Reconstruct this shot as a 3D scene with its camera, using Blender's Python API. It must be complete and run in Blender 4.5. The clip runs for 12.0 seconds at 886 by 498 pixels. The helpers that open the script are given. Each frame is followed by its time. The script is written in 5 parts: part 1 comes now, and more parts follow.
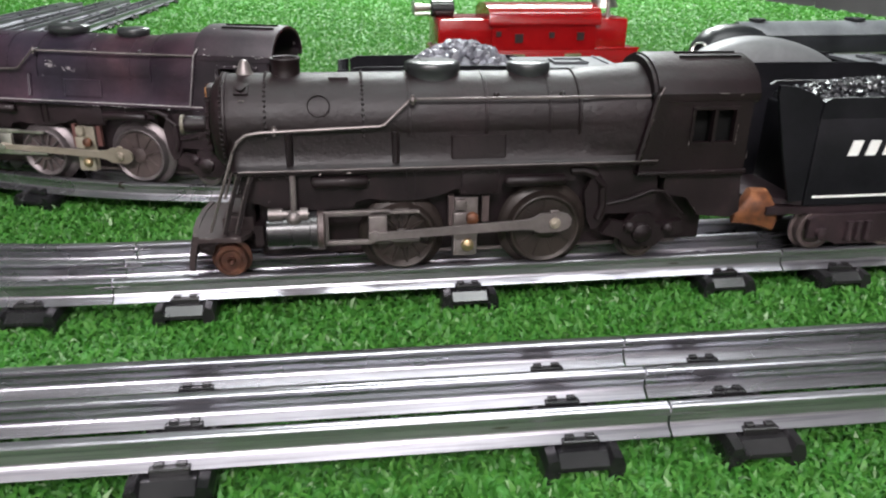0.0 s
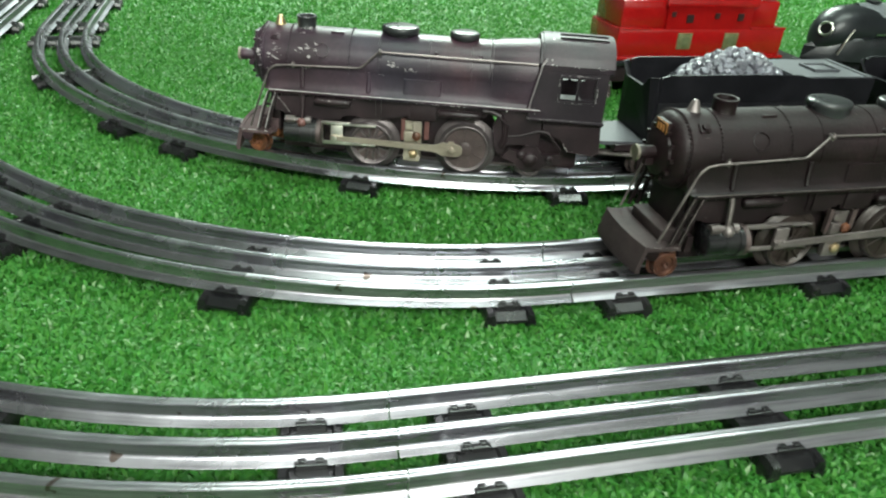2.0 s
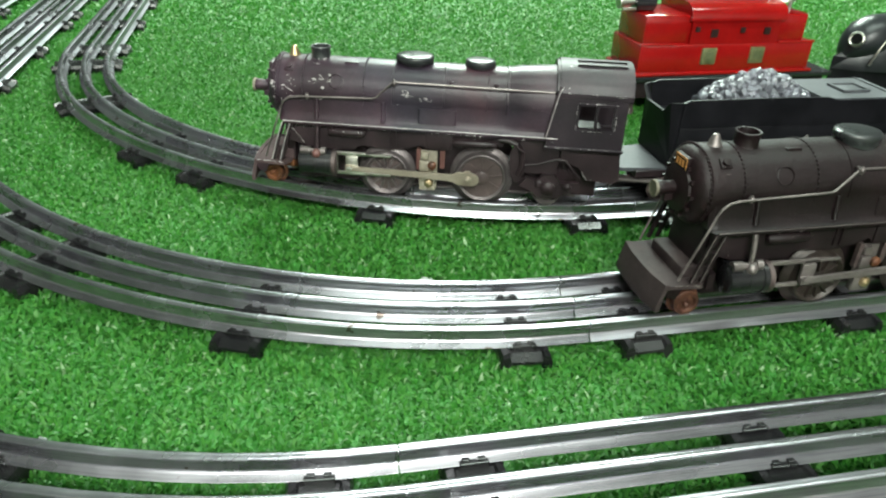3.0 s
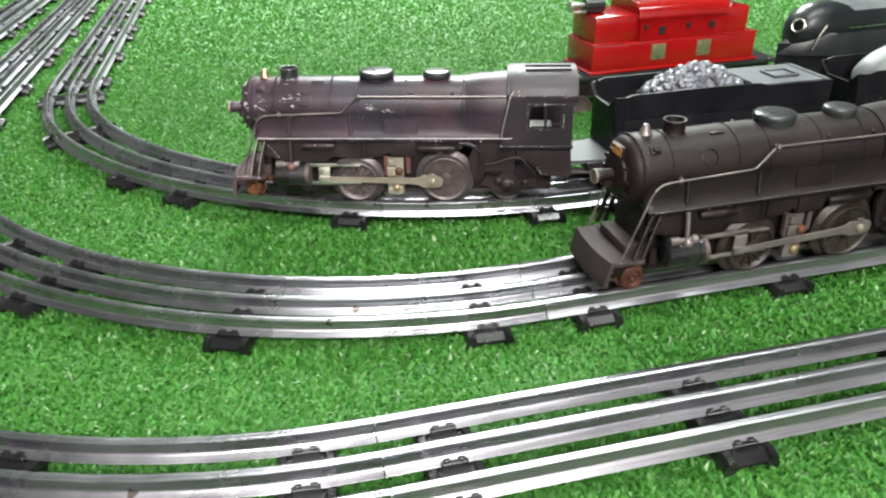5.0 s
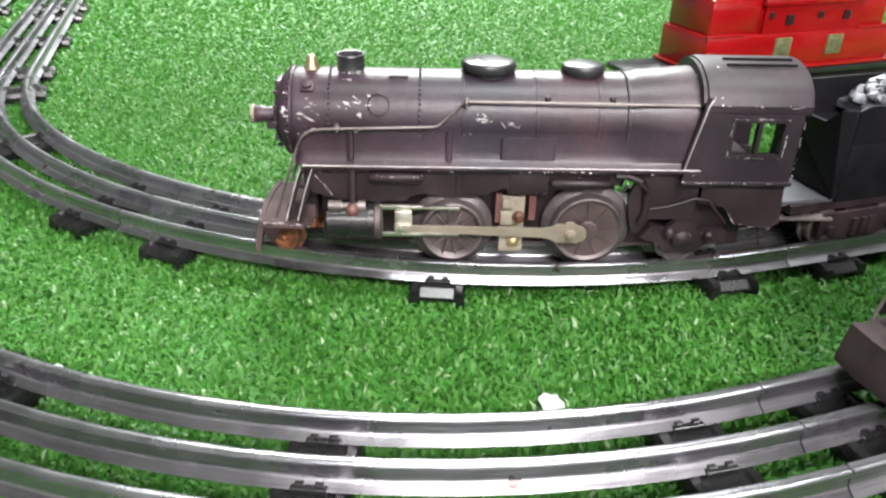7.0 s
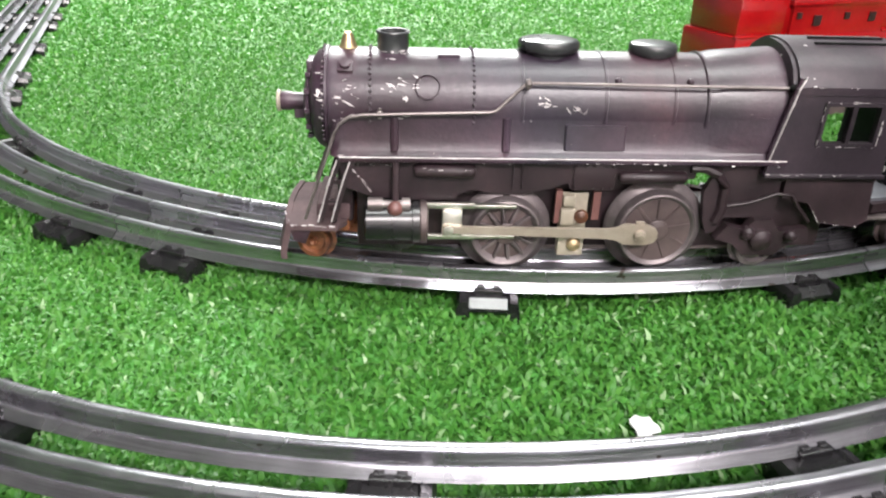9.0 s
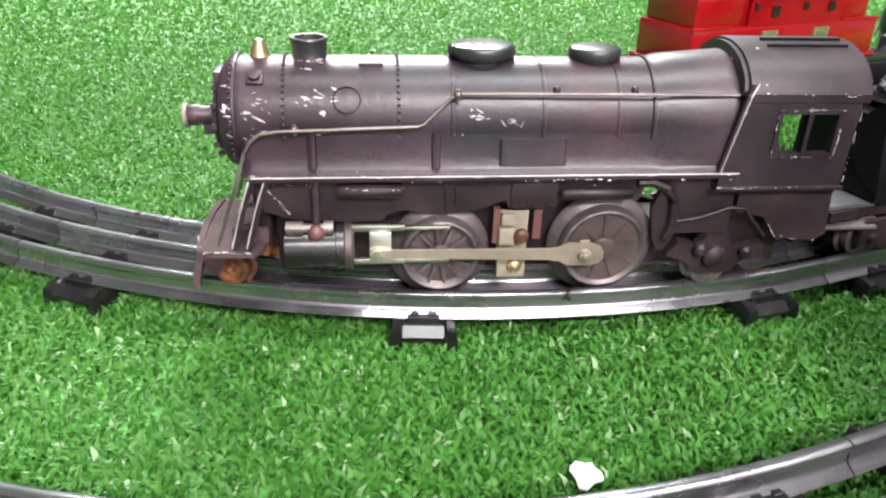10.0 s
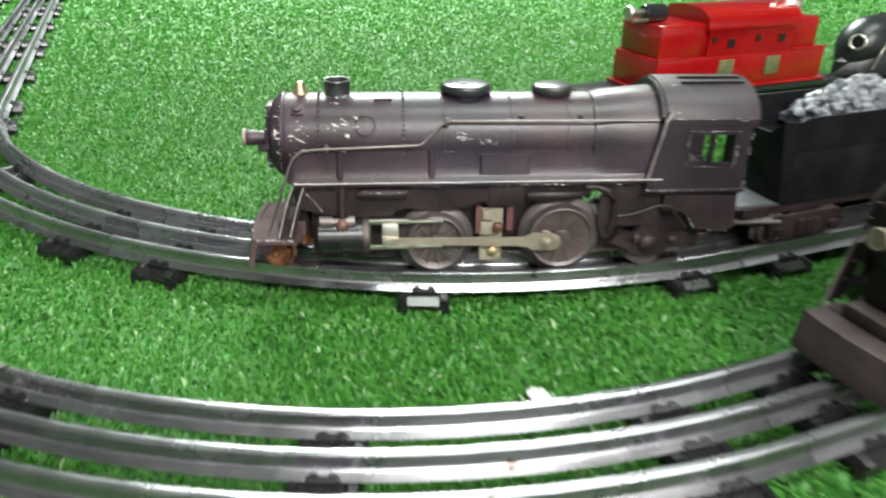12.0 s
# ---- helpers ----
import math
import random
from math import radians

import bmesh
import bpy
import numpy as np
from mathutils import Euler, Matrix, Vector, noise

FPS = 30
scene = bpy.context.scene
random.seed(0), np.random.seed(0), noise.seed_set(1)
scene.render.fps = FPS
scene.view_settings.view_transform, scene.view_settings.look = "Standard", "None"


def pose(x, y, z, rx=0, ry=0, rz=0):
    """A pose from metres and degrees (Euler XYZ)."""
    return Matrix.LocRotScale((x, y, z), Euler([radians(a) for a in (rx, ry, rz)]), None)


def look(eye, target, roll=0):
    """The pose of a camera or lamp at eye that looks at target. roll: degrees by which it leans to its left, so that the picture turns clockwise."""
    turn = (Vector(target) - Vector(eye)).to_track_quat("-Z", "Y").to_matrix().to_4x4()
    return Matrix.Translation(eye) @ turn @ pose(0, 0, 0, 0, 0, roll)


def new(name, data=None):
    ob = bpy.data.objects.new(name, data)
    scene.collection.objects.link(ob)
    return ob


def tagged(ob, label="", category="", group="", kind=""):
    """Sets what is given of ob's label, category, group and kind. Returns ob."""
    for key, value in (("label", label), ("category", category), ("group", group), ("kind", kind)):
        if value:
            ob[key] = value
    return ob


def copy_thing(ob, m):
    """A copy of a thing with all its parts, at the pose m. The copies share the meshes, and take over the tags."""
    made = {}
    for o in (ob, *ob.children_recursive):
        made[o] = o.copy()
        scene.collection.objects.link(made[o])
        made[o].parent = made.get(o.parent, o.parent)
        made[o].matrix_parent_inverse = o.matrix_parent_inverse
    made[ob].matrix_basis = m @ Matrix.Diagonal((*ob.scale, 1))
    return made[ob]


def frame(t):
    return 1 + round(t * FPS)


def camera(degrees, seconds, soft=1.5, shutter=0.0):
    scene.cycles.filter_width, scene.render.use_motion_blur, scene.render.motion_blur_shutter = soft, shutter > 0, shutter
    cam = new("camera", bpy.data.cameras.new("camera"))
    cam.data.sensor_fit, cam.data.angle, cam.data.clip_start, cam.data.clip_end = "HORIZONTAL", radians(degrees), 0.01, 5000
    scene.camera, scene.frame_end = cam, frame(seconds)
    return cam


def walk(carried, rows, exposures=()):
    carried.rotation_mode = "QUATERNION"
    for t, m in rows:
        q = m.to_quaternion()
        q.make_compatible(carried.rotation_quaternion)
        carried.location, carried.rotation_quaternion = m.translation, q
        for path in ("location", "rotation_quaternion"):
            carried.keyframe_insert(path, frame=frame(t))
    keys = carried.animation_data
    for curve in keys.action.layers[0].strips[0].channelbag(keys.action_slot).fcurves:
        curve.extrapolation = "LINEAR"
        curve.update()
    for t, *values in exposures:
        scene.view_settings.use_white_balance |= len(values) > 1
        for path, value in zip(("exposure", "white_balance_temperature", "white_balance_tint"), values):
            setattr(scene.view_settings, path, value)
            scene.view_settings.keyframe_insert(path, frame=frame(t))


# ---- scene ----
cam = camera(62.4, 12.0, 2.2, 0.5)
PATH = [
    (0, (-0.045, -0.242, 0.1275), (0.219, 1.584, -0.644), 0.7),
    (0.3, (-0.049, -0.249, 0.133), (0.183, 1.548, -0.705), 2.6),
    (0.5, (-0.061, -0.253, 0.143), (0.15, 1.489, -0.812), 5.4),
    (1, (-0.127, -0.259, 0.175), (0.035, 1.523, -0.718), 3.6),
    (1.5, (-0.2065, -0.2515, 0.181), (0.134, 1.5, -0.723), 1.5),
    (2, (-0.253, -0.233, 0.176), (0.228, 1.444, -0.802), 4.2),
    (2.5, (-0.261, -0.229, 0.193), (0.225, 1.466, -0.751), 5.4),
    (3, (-0.245, -0.222, 0.187), (0.163, 1.474, -0.791), 2.6),
    (4.8, (-0.237, -0.245, 0.189), (0.234, 1.452, -0.758), 1.4),
    (5, (-0.24, -0.254, 0.197), (0.189, 1.448, -0.762), -1.1),
    (5.5, (-0.26, -0.256, 0.19), (0.17, 1.459, -0.744), 1.4),
    (6, (-0.278, -0.22, 0.2), (0.176, 1.471, -0.767), 2.6),
    (6.5, (-0.264, -0.13, 0.185), (0.172, 1.554, -0.802), -0.8),
    (7, (-0.273, -0.093, 0.155), (0.288, 1.57, -0.804), 1.3),
    (7.5, (-0.287, -0.101, 0.146), (0.346, 1.562, -0.766), 2.5),
    (9.3, (-0.291, -0.052, 0.131), (0.371, 1.61, -0.762), 1.7),
    (9.5, (-0.286, -0.049, 0.133), (0.389, 1.6, -0.776), 1.7),
    (10, (-0.27, -0.043, 0.134), (0.441, 1.582, -0.791), 1.8),
    (10.5, (-0.27, -0.051, 0.135), (0.436, 1.585, -0.773), 1.2),
    (11, (-0.271, -0.061, 0.143), (0.348, 1.597, -0.79), 0.3),
    (11.5, (-0.284, -0.059, 0.145), (0.375, 1.601, -0.755), 0.6),
    (12, (-0.29, -0.107, 0.157), (0.396, 1.549, -0.731), 1.1),
]
EXPOSURES = [(0.0, -0.36, 6350, 12), (0.6, -0.18, 6350, 8), (1.0, -0.22, 6350, -6), (3.0, -0.15, 6400, -10), (5.0, 0.12, 6500, 5), (6.0, 0.1, 6450, 2), (6.8, 0.32, 6500, 10), (10.0, 0.44, 6550, 13), (11.2, 0.32, 6500, 6), (12.0, 0.08, 6500, 0)]
walk(cam, [(t, look(eye, target, roll)) for t, eye, target, roll in PATH], EXPOSURES)

# ---- world and light ----
H = 0.0165          # top of the rail heads above the turf
R = 0.3466          # centre-line radius of a curve section
G = 0.0174          # half the distance between the two running rails
SEC = 0.254         # length of a straight section
TURF = 0.0042       # how far the tips of the pile stand above the feet of the ties

world = bpy.data.worlds.new("world")
scene.world = world
world.use_nodes = True
world.node_tree.nodes["Background"].inputs[0].default_value = (0.75, 0.85, 1.0, 1)
world.node_tree.nodes["Background"].inputs[1].default_value = 0.15


def area_lamp(name, eye, target, sx, sy, watts, colour):
    d = bpy.data.lights.new(name, "AREA")
    d.shape, d.size, d.size_y, d.energy, d.color = "RECTANGLE", sx, sy, watts, colour
    ob = new(name, d)
    ob.matrix_world = look(eye, target)
    return ob


CEIL = 1.65
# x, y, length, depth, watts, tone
# All unseen: two placed from glints, the third added as front fill.
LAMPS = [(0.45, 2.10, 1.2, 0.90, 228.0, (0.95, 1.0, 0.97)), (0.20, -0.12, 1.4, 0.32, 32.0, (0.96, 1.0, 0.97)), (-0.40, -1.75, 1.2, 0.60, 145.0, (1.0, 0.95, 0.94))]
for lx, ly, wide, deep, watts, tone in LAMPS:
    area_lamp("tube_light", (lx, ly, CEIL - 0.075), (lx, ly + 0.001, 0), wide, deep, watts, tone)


# ---- materials ----
def mat(name, colour, rough=0.5, metal=0.0, spec=0.5, coat=0.0):
    m = bpy.data.materials.new(name)
    m.use_nodes = True
    b = m.node_tree.nodes["Principled BSDF"]
    b.inputs["Base Color"].default_value = (*colour, 1)
    b.inputs["Roughness"].default_value = rough
    b.inputs["Metallic"].default_value = metal
    b.inputs["Specular IOR Level"].default_value = spec
    b.inputs["Coat Weight"].default_value = coat
    return m


def node(m, kind, **values):
    n = m.node_tree.nodes.new(kind)
    for key, value in values.items():
        n.inputs[key].default_value = value
    return n


def link(m, a, b):
    m.node_tree.links.new(a, b)


def ramp(m, fac, stops):
    n = m.node_tree.nodes.new("ShaderNodeValToRGB")
    el = n.color_ramp.elements
    while len(el) < len(stops):
        el.new(0.5)
    for e, (p, c) in zip(el, stops):
        e.position, e.color = p, (*c, 1)
    link(m, fac, n.inputs[0])
    return n.outputs[0]


def coords(m, scale=(1, 1, 1)):
    tc = m.node_tree.nodes.new("ShaderNodeTexCoord")
    mp = m.node_tree.nodes.new("ShaderNodeMapping")
    mp.inputs["Scale"].default_value = scale
    link(m, tc.outputs["Object"], mp.inputs[0])
    return mp.outputs[0]


def noise_tex(m, vec, scale, detail=4.0, rough=0.6):
    n = node(m, "ShaderNodeTexNoise", Scale=scale, Detail=detail, Roughness=rough)
    link(m, vec, n.inputs["Vector"])
    return n.outputs["Fac"]


def bump(m, height, strength, dist):
    n = node(m, "ShaderNodeBump", Strength=strength, Distance=dist)
    link(m, height, n.inputs["Height"])
    link(m, n.outputs[0], m.node_tree.nodes["Principled BSDF"].inputs["Normal"])


def worn(name, stops, rough, metal=0.0, big=45.0, fine=420.0, chips=None, scale=(1, 1, 1), spec=0.5, relief=0.12, coat=0.0):
    """Paint or metal with blotches at two scales, uneven gloss, fine relief and, if wanted, chipped spots."""
    m = mat(name, stops[0][1], rough[0], metal, spec, coat)
    b = m.node_tree.nodes["Principled BSDF"]
    v = coords(m, scale)
    n1, n2 = noise_tex(m, v, big), noise_tex(m, v, fine, 3.0, 0.7)
    mix = node(m, "ShaderNodeMath")
    mix.operation = "MULTIPLY_ADD"
    link(m, n2, mix.inputs[0])
    mix.inputs[1].default_value = 0.35
    link(m, n1, mix.inputs[2])
    colour = ramp(m, mix.outputs[0], [(p + 0.17, c) for p, c in stops])
    if chips:
        n3 = noise_tex(m, v, chips[1], 2.0, 0.5)
        sel = ramp(m, n3, [(chips[2], (0, 0, 0)), (chips[2] + 0.02, (1, 1, 1))])
        mx = m.node_tree.nodes.new("ShaderNodeMix")
        mx.data_type = "RGBA"
        link(m, sel, mx.inputs[0])
        link(m, colour, mx.inputs[6])
        mx.inputs[7].default_value = (*chips[0], 1)
        colour = mx.outputs[2]
    link(m, colour, b.inputs["Base Color"])
    r = node(m, "ShaderNodeMapRange")
    link(m, n1, r.inputs[0])
    r.inputs[1].default_value, r.inputs[2].default_value = 0.3, 0.7
    r.inputs[3].default_value, r.inputs[4].default_value = rough
    link(m, r.outputs[0], b.inputs["Roughness"])
    bump(m, n2, relief, 0.0006)
    return m


M = {}
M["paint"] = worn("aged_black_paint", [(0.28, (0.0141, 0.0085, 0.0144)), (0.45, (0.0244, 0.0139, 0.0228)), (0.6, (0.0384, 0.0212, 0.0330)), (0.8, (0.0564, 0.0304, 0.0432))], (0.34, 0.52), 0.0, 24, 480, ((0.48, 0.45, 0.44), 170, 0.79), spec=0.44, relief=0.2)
m = M["paint"]
b = m.node_tree.nodes["Principled BSDF"]
v = coords(m)
old = b.inputs["Base Color"].links[0].from_socket
stain = ramp(m, noise_tex(m, coords(m, (1.0, 1.0, 0.55)), 55.0, 5.0, 0.7), [(0.38, (0.72, 0.70, 0.74)), (0.52, (1.0, 1.0, 1.0)), (0.66, (1.28, 1.16, 1.10))])
mx = m.node_tree.nodes.new("ShaderNodeMix")
mx.data_type, mx.blend_type = "RGBA", "MULTIPLY"
mx.inputs[0].default_value = 1.0
link(m, old, mx.inputs[6])
link(m, stain, mx.inputs[7])
tone = ramp(m, noise_tex(m, v, 17.0, 2.0, 0.5), [(0.38, (1.18, 0.94, 0.86)), (0.50, (1.0, 0.97, 0.98)), (0.60, (0.80, 1.0, 1.06))])
mx3 = m.node_tree.nodes.new("ShaderNodeMix")
mx3.data_type, mx3.blend_type = "RGBA", "MULTIPLY"
mx3.inputs[0].default_value = 1.0
link(m, mx.outputs[2], mx3.inputs[6])
link(m, tone, mx3.inputs[7])
specks = ramp(m, noise_tex(m, v, 900.0, 2.0, 0.5), [(0.755, (0, 0, 0)), (0.80, (0.6, 0.6, 0.6))])
mx2 = m.node_tree.nodes.new("ShaderNodeMix")
mx2.data_type = "RGBA"
link(m, specks, mx2.inputs[0])
link(m, mx3.outputs[2], mx2.inputs[6])
mx2.inputs[7].default_value = (0.24, 0.20, 0.19, 1)
link(m, mx2.outputs[2], b.inputs["Base Color"])
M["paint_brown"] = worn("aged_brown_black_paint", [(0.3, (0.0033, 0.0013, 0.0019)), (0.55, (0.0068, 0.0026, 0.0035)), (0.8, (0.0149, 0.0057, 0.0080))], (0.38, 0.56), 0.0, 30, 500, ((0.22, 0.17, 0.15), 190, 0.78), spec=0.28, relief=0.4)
M["paint_low"] = worn("low_black_paint", [(0.3, (0.0085, 0.0048, 0.0062)), (0.6, (0.0194, 0.0110, 0.0136)), (0.85, (0.0427, 0.0230, 0.0266))], (0.38, 0.6), 0.0, 60, 500, ((0.4, 0.37, 0.35), 210, 0.76), spec=0.34)
M["dome"] = worn("dark_dome_paint", [(0.3, (0.012, 0.013, 0.014)), (0.7, (0.03, 0.031, 0.033))], (0.24, 0.38))
# Worn engine paint again, with the cab's shade put into its colour.
M["cab_shade"] = worn("worn_paint_shaded_for_cab", [(0.28, (0.0082, 0.0054, 0.0082)), (0.5, (0.0157, 0.0101, 0.0149)), (0.75, (0.0354, 0.0207, 0.0278))], (0.40, 0.55), 0.0, 26, 480, ((0.48, 0.45, 0.44), 180, 0.75), spec=0.42, relief=0.2)
M["gloss_black"] = worn("gloss_black_paint", [(0.3, (0.008, 0.008, 0.009)), (0.7, (0.02, 0.02, 0.022))], (0.14, 0.26), coat=0.3)
M["satin_black"] = worn("satin_black_plastic", [(0.3, (0.0035, 0.0035, 0.0045)), (0.7, (0.0098, 0.0091, 0.0119))], (0.40, 0.55), spec=0.14)
M["shroud_black"] = worn("soft_gloss_black_paint", [(0.3, (0.0070, 0.0077, 0.0091)), (0.7, (0.0168, 0.0182, 0.0210))], (0.28, 0.40), spec=0.35)
# Grey of the light reflected along the streamliner's top.
M["sheen_grey"] = worn("pale_sheen_paint", [(0.3, (0.085, 0.092, 0.10)), (0.7, (0.15, 0.16, 0.17))], (0.28, 0.42))
# Shade on the second engine's low parts and wheels, put into darker colours.
M["low_shade"] = worn("brown_low_shade_paint", [(0.3, (0.0053, 0.0031, 0.0038)), (0.6, (0.0110, 0.0065, 0.0075)), (0.85, (0.0264, 0.0149, 0.0163))], (0.40, 0.6), 0.0, 60, 500, spec=0.25)
M["wheel_shade"] = worn("shaded_wheel_metal", [(0.3, (0.0132, 0.0096, 0.0084)), (0.7, (0.0330, 0.0240, 0.0204))], (0.38, 0.55), 0.3, 90)
M["dusty"] = worn("dusty_brown_paint", [(0.3, (0.0235, 0.0169, 0.0176)), (0.7, (0.0530, 0.0395, 0.0400))], (0.55, 0.75), spec=0.15)
# Tender decks, their grey raised by the ceiling light they reflect.
M["deck_grey"] = worn("deck_paint_with_sheen", [(0.3, (0.040, 0.042, 0.048)), (0.7, (0.085, 0.088, 0.098))], (0.5, 0.68), spec=0.35)
M["matt_deck"] = worn("matt_brown_deck_paint", [(0.3, (0.042, 0.028, 0.030)), (0.7, (0.090, 0.062, 0.064))], (0.78, 0.92), 0.0, 60, 420, ((0.36, 0.31, 0.30), 200, 0.78), spec=0.10)
M["tin"] = worn("tinplate_rail_steel", [(0.25, (0.2879, 0.2781, 0.3089)), (0.5, (0.3679, 0.3565, 0.3913)), (0.85, (0.4479, 0.4310, 0.4736))], (0.20, 0.35), 0.94, 30, 380, ((0.14, 0.11, 0.10), 130, 0.73), (0.25, 1, 1), relief=0.04)
# drawing lines along the rolled sheet
m = M["tin"]
b = m.node_tree.nodes["Principled BSDF"]
lines = noise_tex(m, coords(m, (0.012, 0.012, 1.0)), 2600.0, 2.0, 0.6)
old = b.inputs["Base Color"].links[0].from_socket
mx = m.node_tree.nodes.new("ShaderNodeMix")
mx.data_type, mx.blend_type = "RGBA", "MULTIPLY"
mx.inputs[0].default_value = 0.6
link(m, old, mx.inputs[6])
link(m, ramp(m, lines, [(0.36, (0.55, 0.55, 0.56)), (0.5, (0.95, 0.95, 0.95)), (0.62, (1.0, 1.0, 1.0))]), mx.inputs[7])
link(m, mx.outputs[2], b.inputs["Base Color"])
M["tie"] = worn("black_tie_enamel", [(0.3, (0.005, 0.005, 0.006)), (0.7, (0.014, 0.013, 0.014))], (0.20, 0.32), spec=0.5, relief=0.05)
M["nickel"] = worn("dull_nickel", [(0.3, (0.42, 0.41, 0.38)), (0.7, (0.68, 0.66, 0.60))], (0.25, 0.42), 1.0)
M["rod"] = worn("yellowed_nickel", [(0.3, (0.2088, 0.1739, 0.1368)), (0.7, (0.3312, 0.2886, 0.2356))], (0.3, 0.48), 0.5)
M["wire"] = worn("grey_rail_wire", [(0.3, (0.100, 0.084, 0.082)), (0.7, (0.210, 0.182, 0.178))], (0.34, 0.5), 0.6)
M["wheel"] = worn("brown_stained_wheel_metal", [(0.3, (0.040, 0.028, 0.028)), (0.7, (0.088, 0.064, 0.062))], (0.42, 0.60), 0.2, 90)
M["tyre"] = worn("worn_wheel_tread", [(0.3, (0.085, 0.071, 0.074)), (0.7, (0.18, 0.155, 0.158))], (0.34, 0.50), 0.65, 90)
M["rust"] = worn("rusty_wheel", [(0.3, (0.05, 0.022, 0.013)), (0.5, (0.13, 0.046, 0.020)), (0.75, (0.26, 0.10, 0.036))], (0.45, 0.7), 0.3, 140)
# Wheel rust darkened for the shade under the second engine's pilot.
M["rust_shade"] = worn("shaded_rusty_wheel", [(0.3, (0.024, 0.010, 0.008)), (0.5, (0.056, 0.020, 0.012)), (0.75, (0.11, 0.042, 0.020))], (0.45, 0.7), 0.3, 140)
M["brass"] = worn("dull_brass", [(0.3, (0.30, 0.21, 0.11)), (0.7, (0.44, 0.34, 0.21))], (0.30, 0.46), 0.85)
M["cream"] = worn("yellowed_cream", [(0.3, (0.15, 0.13, 0.10)), (0.7, (0.27, 0.245, 0.19))], (0.4, 0.6))
# Cream lens darkened for the dim front of the second engine.
M["lens_shade"] = worn("shaded_yellowed_lens", [(0.3, (0.0715, 0.0633, 0.0440)), (0.7, (0.1320, 0.1155, 0.0880))], (0.4, 0.6))
M["orange"] = worn("orange_plate", [(0.3, (0.40, 0.16, 0.04)), (0.7, (0.62, 0.30, 0.10))], (0.4, 0.6))
M["red"] = worn("bright_red_enamel", [(0.3, (0.1856, 0.0022, 0.0031)), (0.7, (0.2560, 0.0040, 0.0048))], (0.16, 0.28), 0.0, 20, 300, spec=0.35, relief=0.03, coat=0.6)
M["window_olive"] = worn("olive_window_card", [(0.3, (0.0600, 0.0660, 0.0240)), (0.7, (0.1320, 0.1320, 0.0600))], (0.4, 0.6), 0.0, 200)
M["olive_dark"] = worn("dark_olive_pane", [(0.3, (0.05, 0.06, 0.03)), (0.7, (0.11, 0.12, 0.06))], (0.3, 0.5), 0.0, 200)
M["dark_red"] = mat("shaded_red_opening", (0.012, 0.002, 0.002), 0.5)
M["dark"] = mat("dark_interior", (0.004, 0.004, 0.004), 0.9, 0.0, 0.1)
M["fine_coal"] = worn("fine_black_coal", [(0.3, (0.008, 0.008, 0.010)), (0.7, (0.035, 0.035, 0.040))], (0.2, 0.4), 0.0, 120, 700, relief=0.5)
M["coal"] = worn("silvery_coal", [(0.3, (0.045, 0.045, 0.054)), (0.7, (0.17, 0.17, 0.20))], (0.26, 0.46), 0.0, 120, 700, relief=0.5)
M["load_grey"] = worn("pale_grey_moulded_plastic", [(0.3, (0.0748, 0.0776, 0.0805)), (0.7, (0.1156, 0.1190, 0.1225))], (0.42, 0.6), 0.0, 60, 420)
M["white"] = worn("off_white_paint", [(0.3, (0.60, 0.60, 0.58)), (0.7, (0.78, 0.78, 0.76))], (0.4, 0.6))
M["paper"] = worn("scrap_of_white_paper", [(0.3, (0.4340, 0.4402, 0.4340)), (0.7, (0.5084, 0.5146, 0.5084))], (0.7, 0.9))
M["chip"] = worn("bare_chipped_metal", [(0.3, (0.2550, 0.2295, 0.2295)), (0.7, (0.4930, 0.4675, 0.4675))], (0.4, 0.6), 0.2)
M["maroon"] = worn("faded_maroon_insulator", [(0.3, (0.065, 0.026, 0.024)), (0.7, (0.13, 0.055, 0.048))], (0.4, 0.6))
M["wall"] = worn("grey_wall_paint", [(0.3, (0.22, 0.21, 0.21)), (0.7, (0.28, 0.27, 0.27))], (0.7, 0.85), 0.0, 3, 60)
# The south wall alone is whitened to throw light at the engines.
M["wall_bounce"] = worn("white_bounce_wall_paint", [(0.3, (0.70, 0.67, 0.66)), (0.7, (0.78, 0.75, 0.74))], (0.7, 0.85), 0.0, 3, 60)
M["ceiling"] = worn("grey_ceiling_paint", [(0.3, (0.26, 0.26, 0.26)), (0.7, (0.32, 0.32, 0.32))], (0.8, 0.9), 0.0, 3, 60)
M["floor"] = worn("grey_floor", [(0.3, (0.035, 0.030, 0.035)), (0.7, (0.07, 0.06, 0.065))], (0.5, 0.7), 0.0, 3, 60)
M["wood"] = worn("table_wood", [(0.3, (0.16, 0.09, 0.05)), (0.7, (0.26, 0.16, 0.09))], (0.45, 0.6), 0.0, 8, 90, None, (1, 8, 8))
M["lamp_case"] = mat("white_lamp_case", (0.8, 0.8, 0.8), 0.4)

# artificial grass: each blade takes its own green, a few the pale of a glint
m = mat("turf_blades", (0.1, 0.3, 0.06), 0.46, 0.0, 0.32)
b = m.node_tree.nodes["Principled BSDF"]
geo = m.node_tree.nodes.new("ShaderNodeNewGeometry")
v = coords(m)
patch = noise_tex(m, v, 9.0, 3.0)
share = node(m, "ShaderNodeMath")
share.operation = "MULTIPLY"
link(m, geo.outputs["Random Per Island"], share.inputs[0])
share.inputs[1].default_value = 0.62
add = node(m, "ShaderNodeMath")
add.operation = "MULTIPLY_ADD"
link(m, patch, add.inputs[0])
add.inputs[1].default_value = 0.38
link(m, share.outputs[0], add.inputs[2])
